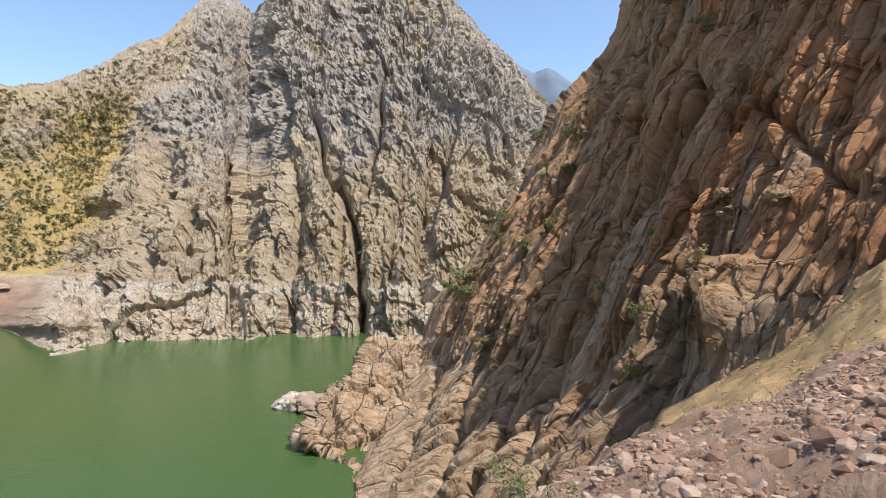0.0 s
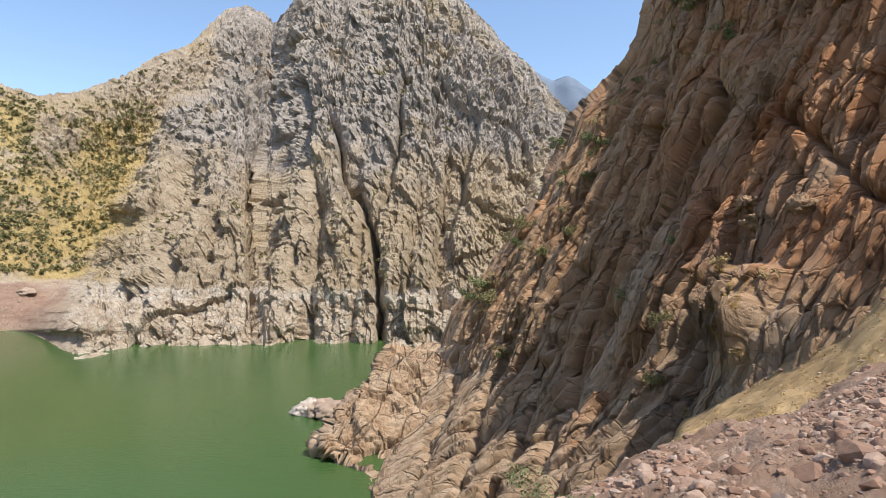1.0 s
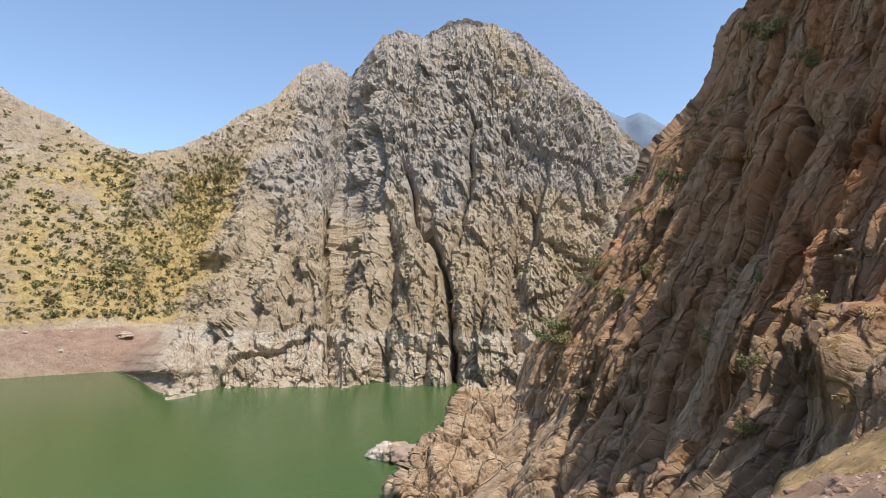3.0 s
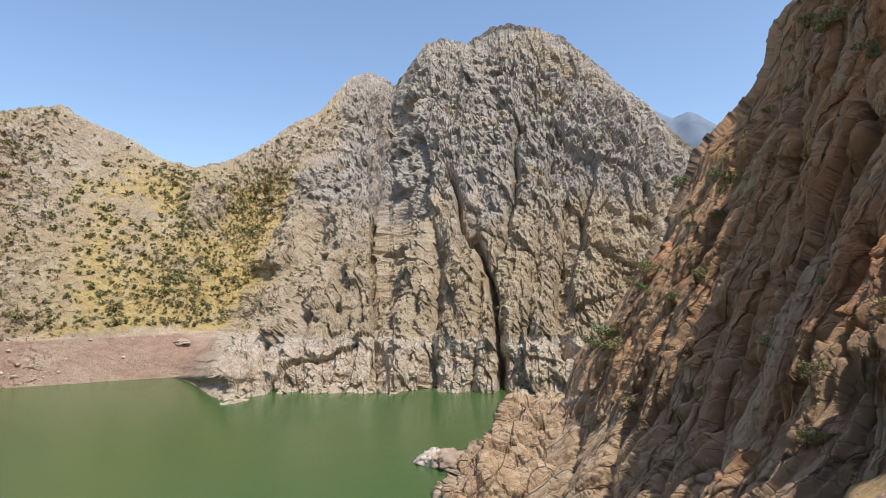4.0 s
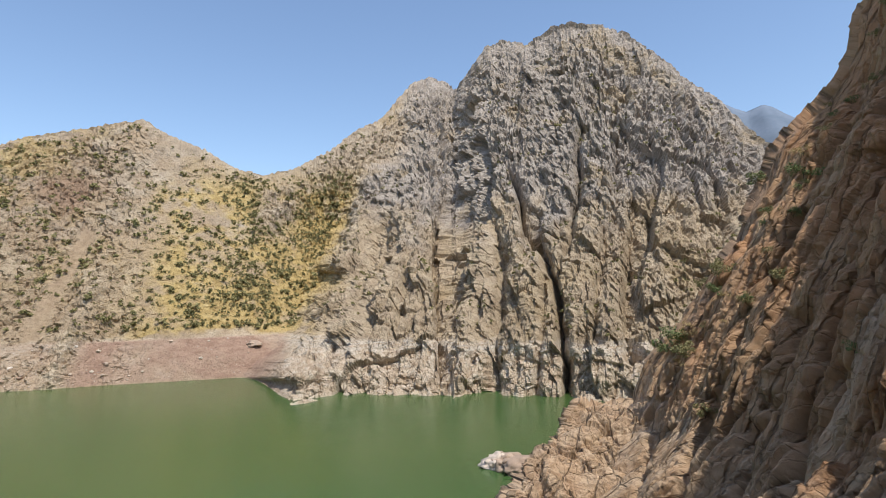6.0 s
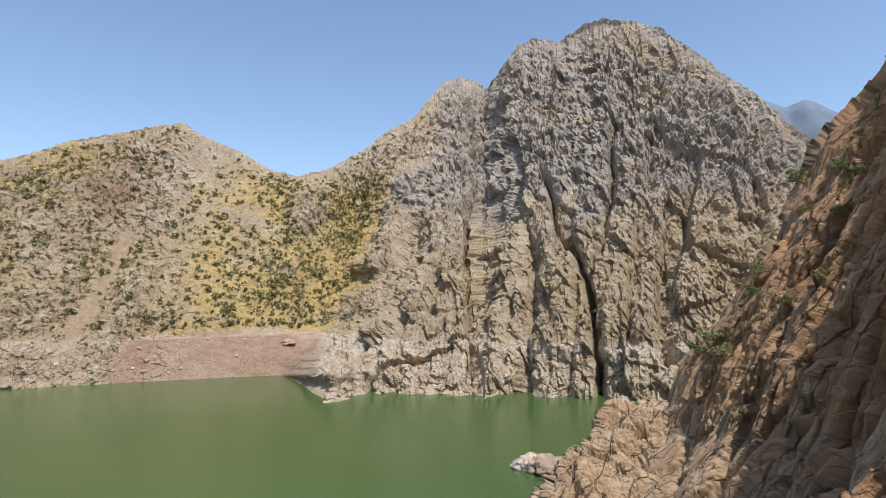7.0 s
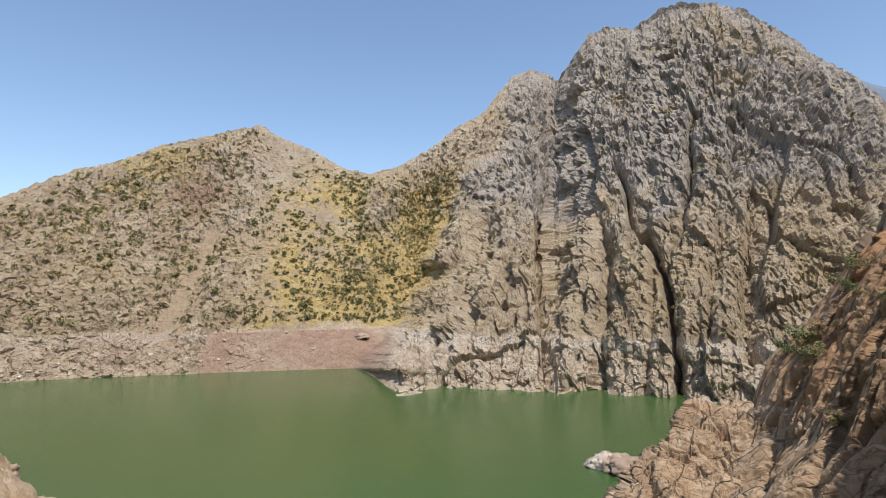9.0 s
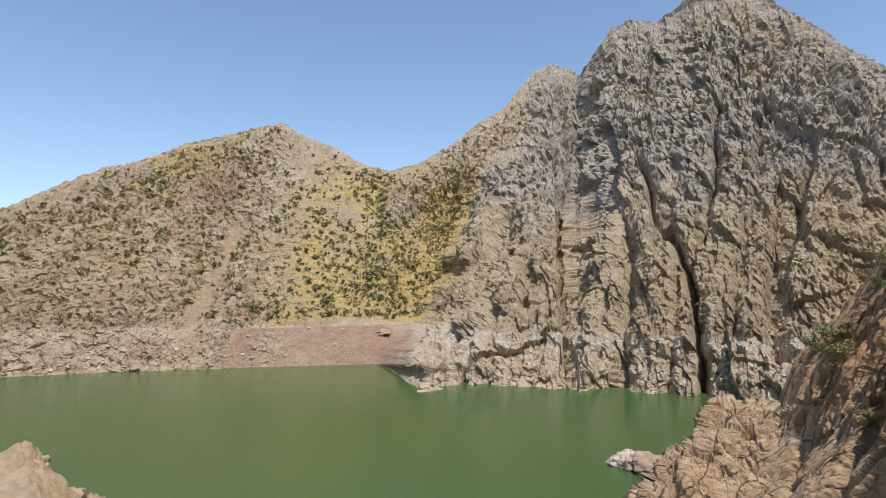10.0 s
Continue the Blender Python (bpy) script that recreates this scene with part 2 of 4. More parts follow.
def water_material():
    m = Mat("lake_water", 0.2)
    m.b.inputs["IOR"].default_value = 1.33
    m.b.inputs["Specular IOR Level"].default_value = 0.5
    c = m.ramp(m.noise(0.008, 3, 0.5), [(0.35, (0.044, 0.096, 0.027)), (0.65, (0.066, 0.108, 0.031))])
    ripples = m.math("ADD", m.noise(0.5, 5, 0.6, m.scaled((1, 2.2, 1))), m.math("MULTIPLY", m.noise(2.5, 4, 0.6), 0.3))
    return m.done(c, ripples, 0.10, 0.6)


def leaf_material(name, low, high):
    m = Mat(name, 0.7)
    isle = m.t.nodes.new("ShaderNodeNewGeometry")
    c = m.ramp(isle.outputs["Random Per Island"], [(0.0, low), (1.0, high)])
    return m.done(c)


ROCK = mountain_material()
CLIFF = cliff_material()
LOOSE = cliff_material("loose_cliff_rock", False)
WATER = water_material()
DIRT = dirt_material("dry_grass_dirt", (0.27, 0.16, 0.075), (0.47, 0.31, 0.145), (0.62, 0.44, 0.24), 0.55)
RUBBLE = dirt_material("pink_earth", (0.28, 0.165, 0.10), (0.42, 0.27, 0.18), (0.53, 0.38, 0.28), 1.2)
STONE = stone_material("pink_stone", (0.27, 0.155, 0.10), (0.40, 0.255, 0.175), (0.50, 0.37, 0.28))
LEAF = leaf_material("oak_leaf", (0.16, 0.15, 0.06), (0.32, 0.28, 0.125))
SAGE = leaf_material("sage_leaf", (0.10, 0.13, 0.045), (0.22, 0.25, 0.10))
STRAW = leaf_material("straw", (0.34, 0.24, 0.10), (0.50, 0.38, 0.18))
BARK = dirt_material("bark", (0.05, 0.035, 0.025), (0.10, 0.075, 0.05), (0.16, 0.12, 0.09), 6.0)
# distance haze put into the colour: blue-grey instead of rock tan
FAR = dirt_material("hazed_far_rock", (0.13, 0.17, 0.22), (0.16, 0.20, 0.255), (0.19, 0.23, 0.29), 0.012)

# ---- the far side of the lake ----
AZ = np.concatenate([np.linspace(118, 71, 40, endpoint=False), np.linspace(71, 38, 290, endpoint=False), np.linspace(38, 27, 210, endpoint=False), np.linspace(27, -15, 430, endpoint=False), np.linspace(-15, -32, 30)])
V = np.concatenate([np.linspace(-0.06, 1.0, 340, endpoint=False), np.linspace(1.0, 1.4, 40)])
SHORE = [(118, -7.5), (67, -6.1), (61.4, -6.3), (53.8, -6.5), (44, -6.6), (36.8, -6.6), (35.2, -7.5), (33.3, -9.0), (29.8, -8.75),
         (24.4, -8.9), (19.2, -9.0), (15, -8.9), (11.2, -9.1), (5.3, -9.1), (-32, -9.4)]
RIDGE = [(118, 5), (90, 3.5), (75, 4.2), (67.5, 6.8), (63.5, 9.2), (60.7, 10.7), (57.8, 11.6), (54.2, 13.4), (49.9, 14.7), (45.9, 15.9),
         (43.8, 14.8), (40.6, 13.7), (38.4, 12.4), (35.7, 11.8), (32.9, 12.5), (29.6, 14.3), (26.8, 16.4), (24.6, 17.3),
         (21.7, 20.5), (19.8, 21.2), (18.2, 20.7), (17.3, 19.9), (15.9, 21.6), (14.1, 23.7), (12.5, 24.1), (10.1, 23.6),
         (6.6, 25.1), (3.3, 24.7), (0.8, 23.7), (-2.4, 21.2), (-4.5, 19.0), (-7, 17.0), (-8.9, 14.6), (-10.7, 12.7), (-20, 8), (-32, 6)]
RIDGE_FAR = [(118, 420), (67, 470), (50, 500), (44, 480), (36, 470), (30, 500), (22, 590), (18, 600), (15, 540), (7, 510), (0, 490), (-10, 440), (-32, 380)]

az = np.repeat(AZ[:, None], len(V), 1)
v = np.repeat(V[None, :], len(AZ), 0)
el0, el1 = table(az, SHORE), table(az, RIDGE) 
jag = (0.32 * fbm(np.stack([az * 0.9, 0 * az, 0 * az], -1).reshape(-1, 3), 4, 9, 0.6)).reshape(az.shape)
vv = np.minimum(v, 1.0)
el = el0 + (el1 - el0) * vv
ridge = table(az, RIDGE_FAR)
hill_el0 = table(az, [(118, -7.5), (67, -6.1), (61.4, -6.3), (53.8, -6.5), (44, -6.6), (-32, -6.6)])
hill_d = H / np.tan(np.radians(-hill_el0))
vh = np.clip((el - hill_el0) / (el1 - hill_el0), 0, 1)
d_hill = hill_d + (ridge - hill_d) * (0.5 * vh + 0.5 * vh ** 1.5)
mount_el0 = table(az, [(118, -8.9), (33.3, -9.0), (29.8, -8.75), (24.4, -8.9), (19.2, -9.0), (15, -8.9), (11.2, -9.1), (-32, -9.3)])
mount_d = H / np.tan(np.radians(-mount_el0))
vm = np.clip((el - mount_el0) / (el1 - mount_el0), 0, 1)
d_mount = mount_d + (ridge - mount_d) * (0.16 * vm + 0.84 * vm ** 1.75)
border = table(el, [(-12, 38), (-6.5, 37.0), (-4, 34.6), (0, 31.8), (4, 30.2), (9, 29.0), (12, 26.5), (15, 23)])
wob = 0.7 * fbm(np.stack([el * 0.5, az * 0.1, 0 * az], -1).reshape(-1, 3), 4, 5).reshape(az.shape)
fold = table(el, [(-9, 5.5), (-5.5, 4.5), (-4, 3.2), (2, 3.0), (10, 2.4)])
is_mount = smooth((border + wob - az) / fold, -0.1, 1.0)
FAR_BORDER = border
d_hill = d_hill + 20 * np.exp(-((az - border) / 4.5) ** 2) * smooth(el, -5, 0) * (1 - smooth(el, 7, 12))
# the mountain's flank falls back towards the hill
d_mount = d_mount + 45 * smooth(az, border - fold - 4.5, border - fold) * smooth(el, -7, -3) * (1 - smooth(el, 8, 13))
d = d_hill + (d_mount - d_hill) * is_mount
above = np.where(el < -0.5, (H - 2.6 * np.maximum(el - el0, -2)) / np.tan(np.radians(np.maximum(-el, 0.5))), 9e3)
d = np.where(az < 41, np.minimum(d, np.maximum(above, 60)), d)
back = np.clip((v - 1.0) / 0.4, 0, 1)
P = polar(az, el + jag * smooth(vv, 0.86, 1.0), d)
P[..., 2] -= back ** 1.3 * 190
P[..., :2] *= (1 + back * 220 / d)[..., None]

flat = P.reshape(-1, 3)
rockiness = (0.72 + 0.28 * is_mount).ravel()
azw = az + (1.6 * fbm(flat / 38, 4, 43)).reshape(az.shape) + 0.25 * (el - 4)
grass = smooth(az, 25.5, 28) * (1 - smooth(azw, 43.5, 48)) * (1 - is_mount) * smooth(el, -4.2, -2.5) * (1 - smooth(el, 9.5, 13.5))
grass = grass.ravel() * np.clip(0.95 + 0.9 * fbm(flat / 40, 3, 21) + 0.6 * fbm(flat / 6, 3, 23), 0, 1)
upper = (smooth(az, 46, 52) * (1 - is_mount) * smooth(el, -1, 5)).ravel() * np.clip(0.12 + 1.0 * fbm(flat / 35, 4, 25) + 0.6 * fbm(flat / 6, 3, 27), 0, 0.7)
grass = np.clip(grass + upper, 0, 1)
grass *= smooth(flat[:, 2] + 3 * fbm(flat / 12, 3, 35), RING + 1, RING + 4)
clay = (smooth(az, 33, 34) * (1 - 0.7 * smooth(az, 49, 54) - 0.25 * smooth(az, 58, 66)) * (1 - is_mount) * (1 - smooth(P[..., 2], RING - 0.5, RING + 1.5))).ravel() * np.clip(0.95 + 0.5 * fbm(flat / 16, 4, 37), 0, 1)
soil = (smooth(az, 43, 46) * (1 - smooth(az, 49, 54)) * (1 - is_mount) * smooth(el, -4, -2) * (1 - smooth(el, 3, 7))).ravel() * np.clip(0.55 + 1.4 * fbm(flat / 30, 4, 31), 0, 1)
soil = np.maximum(soil, (1 - is_mount).ravel() * smooth(az, 27, 36).ravel() * np.clip(0.35 + 0.7 * fbm(flat / 14, 5, 33), 0, 0.7) * smooth(flat[:, 2], RING, RING + 5))
smooth_ground = (smooth(az, 30, 34) * (1 - smooth(az, 44, 49)) * (1 - is_mount)).ravel()
chute = np.exp(-((az - table(el, [(-6, 55.5), (-2.6, 53.5), (1, 52), (4, 50.5), (7, 49)])) / 0.75) ** 4) * (1 - smooth(el, 5.5, 7.5)) * smooth(el, -4.5, -3)
soil = np.maximum(soil, chute.ravel() * (1 - is_mount).ravel())
grass *= 1 - chute.ravel()
FAR_CHUTE = chute
rust = np.exp(-((az - 51.0) / 2.6) ** 2 - ((el - 9.0) / 2.2) ** 2).ravel() * np.clip(0.8 + 0.8 * fbm(flat / 18, 4, 39), 0, 1)
spur = np.exp(-((az - table(el, [(-6, 52.0), (-2, 50.5), (1, 49.3), (5, 48)])) / 1.1) ** 2) * (1 - smooth(el, 2, 5))
spur = (spur * (1 - is_mount)).ravel()
soil *= 1 - spur
clay *= 1 - spur
grass *= 1 - spur
knob = np.exp(-((az - 34.4 + 0.18 * (el - 9)) / 1.9) ** 4 - ((el - 8.8) / 2.6) ** 4) * (1 - is_mount)
knob = knob.ravel() * np.clip(1.0 + 0.7 * fbm(flat / 12, 3, 45), 0, 1)
grass *= 1 - knob
soil *= 1 - knob
rockiness *= (1 - 0.72 * smooth_ground * (1 - spur) * (1 - knob)) * (1 - 0.75 * clay) * (1 - 0.85 * chute.ravel())

# ribs and blocks of the rock
lean = np.stack([flat[:, 0] + 0.05 * flat[:, 2], flat[:, 1] * 0.45, flat[:, 2] * 0.42], -1)
warp = np.stack([fbm(flat / 60, 3, 41 + k) for k in range(3)], -1)
crag = smooth(el, 7, 14).ravel()           # the upper slopes are small crags, the foot tall pillars
hard = is_mount.ravel()
steep = np.sin(np.pi * np.clip(is_mount, 0, 1)).ravel()   # the mountain's flank, seen aslant
out = 7 * fbm(lean / 75 + 0.2 * warp, 3, 51)
cube = np.stack([flat[:, 0] + 0.12 * flat[:, 2], flat[:, 1] * 0.7, flat[:, 2] * 0.75 - 0.1 * flat[:, 0]], -1)
# tall pillars with sharp creases at the foot
for width, tall, k in ((17.0, 11.0, 53), (7.0, 4.0, 55)):
    rib = vnoise(lean * np.array([1, 0.5, 0.3]) / width + 0.3 * warp * np.array([1, 0.3, 0.3]), k)
    out += tall * (np.minimum(np.abs(rib), 0.4) ** 0.8 - 0.3) * hard * (1 - 0.75 * crag) * (1 - 0.6 * steep)
# size, height at the foot and on the crags, both in metres
for size, foot, top, k in ((44, 8.0, 6.0, 61), (17, 5.0, 4.2, 71), (7.5, 2.5, 3.8, 81), (4.0, 1.7, 2.7, 91), (2.1, 1.0, 1.5, 96)):
    grid = lean if size > 15 else cube
    h, gap = blocks(grid / size + 0.22 * warp * (20 / (size + 20)), k, 1.7, -0.55)
    amp = foot + (top - foot) * crag
    soft = 0.15 + 0.85 * hard if size > 15 else 0.55 + 0.45 * hard if size > 6 else 1.6 - 0.6 * hard
    out += amp * (h * soft - 0.12 * np.clip(1 - gap / 0.12, 0, 1) * hard) * (1 - 0.35 * steep) * (1 - 0.6 * steep * (1 - smooth(el, -4, -1).ravel()))
out += 1.2 * fbm(flat / 5, 3, 101)
out = (out + 9 * spur + 9 * knob) * rockiness
# the great clefts: runs of (elevation, bearing), width in degrees, depth in metres
CLEFTS = [
    ([(-12, 7.4), (-3.2, 7.6), (2.3, 8.5), (7.7, 10.7), (13, 12.3), (14.5, 14.0)], 0.3, 24),
    ([(2.0, 8.4), (6.1, 6.8), (11, 5.7), (14.7, 5.5), (18, 4.7)], 0.3, 15),
    ([(-7, 19.1), (-1, 18.9), (3.8, 19.1), (9.1, 18.2), (12, 17.7)], 0.55, 18),
    ([(-12, 14.8), (-3.1, 14.2), (3.3, 13.5), (7.1, 13.8), (10, 14.8)], 0.8, 17),
    ([(-6, 1.6), (0.1, 1.9), (3.9, 1.3), (9, 0.3)], 0.75, 16),
]
SIDE_CLEFTS = [
    ([(-5, 27.3), (0, 26.4), (4, 25.8), (8, 24.3)], 0.6, 11),
    ([(-4, 23.6), (0, 23.2), (4, 22.3), (6, 22.0)], 0.4, 8),
    ([(8, 15.6), (11, 14.6), (14, 14.9), (17, 15.8)], 0.6, 12),
    ([(4, 11.2), (8, 10.0), (11, 9.2), (13, 9.4)], 0.6, 11),
    ([(-5, 4.4), (0, 4.6), (5, 3.6), (8, 3.3)], 0.45, 10),
    ([(10, 2.6), (13, 2.0), (17, 1.2)], 0.5, 10)]
for run, width, depth in CLEFTS + SIDE_CLEFTS:
    lo, hi = run[0][0], run[-1][0]
    off = az - table(el, run) - 0.3 * wob
    fade = smooth(el, lo - 0.5, lo + 0.6) * (1 - smooth(el, hi - 3, hi))
    # a steep wall on one side, a broad flank on the other
    out -= (0.9 * depth * fade * np.exp(-np.abs(off / np.where(off > 0, 0.7 * width, 1.6 * width)) ** 1.3)).ravel()
N = sheet_normals(P)
N[..., 2] *= 0.6
ridge_fade = 1 - 0.72 * np.exp(-((v - 1) / 0.06) ** 2)
low_fade = smooth(v, -0.06, 0.06) * 0.6 + 0.4
P = P + N * (out.reshape(az.shape) * ridge_fade * low_fade)[..., None]
# the crest follows the ridge line
d = np.hypot(P[..., 0], P[..., 1])
bear = np.degrees(np.arctan2(-P[..., 0], P[..., 1]))
rise = np.degrees(np.arctan2(P[..., 2] - H, d))
crest = np.full(1200, -90.0)
slot = np.clip(((bear + 40) * 7).astype(int), 0, 1199)
np.maximum.at(crest, slot.ravel(), rise.ravel())
lack = table((np.arange(1200) + 0.5) / 7 - 40, RIDGE) - crest
lack = np.convolve(np.where(crest < -80, 0, lack), np.ones(5) / 5, "same")
lift = np.interp(bear, (np.arange(1200) + 0.5) / 7 - 40, lack)
P[..., 2] += d * np.tan(np.radians(lift)) * smooth(rise, table(bear, RIDGE) - 7, table(bear, RIDGE) - 0.5) * (bear < 80)
FARSIDE, FAR_AZ, FAR_EL, FAR_GRASS, FAR_MOUNT = P, az, el, grass.reshape(az.shape), is_mount
attrs = {"grass": grass * (1 - rust), "clay": clay, "soil": soil * (1 - 0.9 * grass), "rust": rust, "hard": is_mount}
tagged(new("mountain", sheet_mesh("mountain", P, ROCK, is_mount > 0.5, attrs, True)),
       "steep grey and tan limestone mountain rising from the lake", "mountain", kind="structure")
tagged(new("hillside", sheet_mesh("hillside", P, ROCK, is_mount <= 0.5, attrs, True)),
       "dry rocky hillside with golden grass above the lake", "hillside", kind="structure")

# range far behind, its haze painted as blue-grey base colour
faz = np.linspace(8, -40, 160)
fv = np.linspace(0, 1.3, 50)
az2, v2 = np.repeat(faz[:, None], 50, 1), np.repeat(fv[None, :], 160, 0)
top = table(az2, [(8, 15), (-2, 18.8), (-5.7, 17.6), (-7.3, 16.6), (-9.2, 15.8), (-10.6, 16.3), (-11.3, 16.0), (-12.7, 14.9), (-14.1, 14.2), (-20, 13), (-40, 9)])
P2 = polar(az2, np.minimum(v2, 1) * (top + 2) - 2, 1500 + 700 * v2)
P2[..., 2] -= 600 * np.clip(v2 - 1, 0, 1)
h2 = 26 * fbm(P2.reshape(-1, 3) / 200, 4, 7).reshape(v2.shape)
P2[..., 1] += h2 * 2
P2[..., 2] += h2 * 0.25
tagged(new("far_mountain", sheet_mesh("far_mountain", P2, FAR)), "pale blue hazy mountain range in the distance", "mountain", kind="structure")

# ---- lake and ground ----
def disc_mesh(name, radius, z, material, cx=0, cy=0):
    bm = bmesh.new()
    bmesh.ops.create_circle(bm, cap_ends=True, segments=96, radius=radius, matrix=Matrix.Translation((cx, cy, z)))
    me = bpy.data.meshes.new(name)
    bm.to_mesh(me)
    bm.free()
    me.materials.append(material)
    return me


tagged(new("ground", disc_mesh("ground", 4500, -14, DIRT)), "dry earth plain under the lake and hills", "ground", kind="structure")
tagged(new("water", disc_mesh("water", 900, 0.0, WATER)), "calm opaque green reservoir water", "water", kind="structure")

# ---- the near cliff ----
CL_EDGE = [(40, -27), (30, -22.5), (23.6, -20.2), (23, -18.6), (21.5, -17.4), (19, -17.0), (17.1, -15.9), (15.3, -14.4), (13.9, -12.6), (12.2, -11.0),
           (9.9, -10.2), (7.3, -8.6), (4.7, -7.6), (2.3, -5.7), (-0.2, -4.3), (-3.4, -1.9), (-6.2, 0.3), (-8.9, 1.4), (-11.5, 1.6),
           (-14.1, 3.3), (-17.1, 4.6), (-21, 6.8), (-23.4, 7.9), (-40, 12)]
CL_EDGE_D = [(40, 165), (24, 150), (10, 143), (0, 140), (-9, 142), (-14, 132), (-17, 120), (-21, 101), (-23.4, 90), (-40, 46)]
CL_NEAR_D = [(40, 86), (20, 62), (5, 45), (-3, 38.5), (-8, 35), (-14, 32), (-22, 28), (-40, 18)]
NS, NE = 900, 760
s_ = np.concatenate([np.linspace(-0.4, 0, 50, endpoint=False), np.linspace(0, 1, NS - 90, endpoint=False), np.linspace(1, 1.25, 40)])
e_ = np.concatenate([np.linspace(-40, -25, 40, endpoint=False), np.linspace(-25, 26, NE - 70, endpoint=False), np.linspace(26, 40, 30)])
s = np.repeat(s_[:, None], NE, 1)
el = np.repeat(e_[None, :], NS, 0)
edge = table(el, CL_EDGE)
right = -40.5
sc = np.minimum(s, 1.0)
az = right + (edge - right) * sc
dn, df = table(el, CL_NEAR_D), table(el, CL_EDGE_D)
d = dn * (df / dn) ** np.clip(sc, 0, 1) * (1 + 1.6 * np.clip(-sc, 0, 1))
wrap = np.clip(s - 1, 0, 1) / 0.25
d = d * (1 + 0.55 * wrap)
az = az - 7 * wrap ** 2
P = polar(az, el, d)
P[..., 2] = H + (P[..., 2] - H) / (1 + 0.55 * wrap) - 8 * wrap ** 2
flat = P.reshape(-1, 3)
long = np.array([0.40, 0.10, 0.91])
long /= np.linalg.norm(long)
side = np.cross(long, np.array([-0.95, -0.15, 0.42]))
side /= np.linalg.norm(side)
side *= np.sign(side[1])
ndir = np.cross(side, long)


def bedded(flat):
    """Metres across the slanting ribs, along them and outwards."""
    return flat @ side, flat @ long, flat @ ndir


across, along, outward = bedded(flat)
lean = np.stack([across, along, outward * 0.06], -1)
warp = np.stack([fbm(flat / 22, 3, 141 + k) for k in range(3)], -1)
ledge = np.exp(-((az + 25.8) / 3.6) ** 2) * smooth(-el + 0.35 * fbm(flat / 3, 3, 205).reshape(az.shape), 1.4, 2.6) * (1 - smooth(-el, 6, 11))
out = 2.2 * fbm(lean * np.array([1, 0.4, 1]) / 18, 3, 151)
# continuous ribs with sharp creases between them
for width, tall, k in ((9.0, 5.0, 153), (4.0, 2.0, 157)):
    rib = vnoise(lean * np.array([1, 0.10, 0]) / width + 0.25 * warp * np.array([1, 0.2, 0]), k)
    out += tall * np.minimum(np.abs(rib), 0.45) ** 0.8
for size, amp, k, stretch, pillow in ((10, 3.6, 161, 0.14, 0.1), (4.4, 2.0, 171, 0.14, 0.0), (2.0, 1.0, 181, 0.22, 0.0), (1.0, 0.5, 191, 0.4, 0.0)):
    h, gap = blocks(lean * np.array([1, stretch, 1]) / size + 0.10 * warp * (8 / (size + 8)), k, 1.5, 0.5)
    # slabs with narrow joints between them
    out += amp * (1 + (1.6 * ledge.ravel() if size < 5 else 0)) * (h + pillow * np.clip(gap / 0.5, 0, 1) ** 0.5 - 0.35 * np.clip(1 - gap / 0.08, 0, 1))
out += 0.25 * fbm(flat / 1.6, 3, 201)
out = (out - out.mean()) * table(d.ravel(), [(15, 0.25), (35, 0.5), (60, 0.8), (90, 0.95), (150, 1.0)]) + 2.4 * ledge.ravel()
# long slanting joints: runs of (elevation, bearing), width in degrees, depth in metres
JOINTS = [
    ([(-26, -6), (-15.4, -9.5), (-7.1, -12.1), (0.4, -14.7), (5.6, -16.7), (13.1, -18.6), (18.2, -19.6)], 0.6, 4.2),
    ([(-26, -9), (-15.3, -12.7), (-10.1, -15.3), (-6.9, -16.5)], 0.5, 3.0),
    ([(-26, -2), (-17.6, -5.2), (-11.4, -7.9), (-7.1, -9.5), (0.4, -12.1)], 0.55, 4.2),
    ([(-26, 2), (-17.7, -1.4), (-11.5, -4.1), (-6.1, -6.3), (-1, -8)], 0.5, 4.2),
    ([(-11, -20.8), (-4.7, -22.6), (-0.1, -24.8), (6.3, -26.1), (12.9, -26.5), (17.2, -28.2), (24, -30)], 0.6, 2.6),
]
SIDE_JOINTS = [
    ([(3, -35.5), (4.0, -34.7), (5.4, -33.6), (8.2, -31.6), (10.8, -29.1), (13.7, -27.0)], 0.5, 2.2),
    ([(-11, -16.3), (-6.8, -18.7), (-2.2, -21.1), (1.4, -22.1), (6, -23.5)], 0.55, 3.0),
    ([(0, -17.8), (1.9, -18.7), (6.5, -21.1), (12.2, -23.4), (16.7, -24.7), (24, -26)], 0.65, 3.4),
    ([(-20, 3.2), (-12, 0.2), (-6, -2.8), (0, -6.0), (6, -9.5), (11, -12)], 0.45, 3.6),
    ([(2, -10.2), (8, -13.2), (14, -16.0), (19, -18.5)], 0.45, 3.0)]
for run, width, depth in JOINTS + SIDE_JOINTS:
    lo, hi = run[0][0], run[-1][0]
    off = az - table(el, run) - 0.45 * fbm(flat / 6, 3, 209).reshape(az.shape)
    fade = smooth(el, lo - 0.5, lo + 1.5) * (1 - smooth(el, hi - 2.5, hi))
    out -= (0.9 * depth * fade * np.exp(-np.abs(off / np.where(off > 0, 0.4 * width, 1.5 * width)) ** 1.2)).ravel()
out *= ((1 - smooth(-s, 0.0, 0.12)) * (1 - 0.8 * smooth(s, 1.0, 1.04))).ravel()
eye = np.array([0, 0, H]) - P
N = sheet_normals(P) + 0.9 * eye / np.linalg.norm(eye, axis=-1, keepdims=True)
N /= np.linalg.norm(N, axis=-1, keepdims=True)
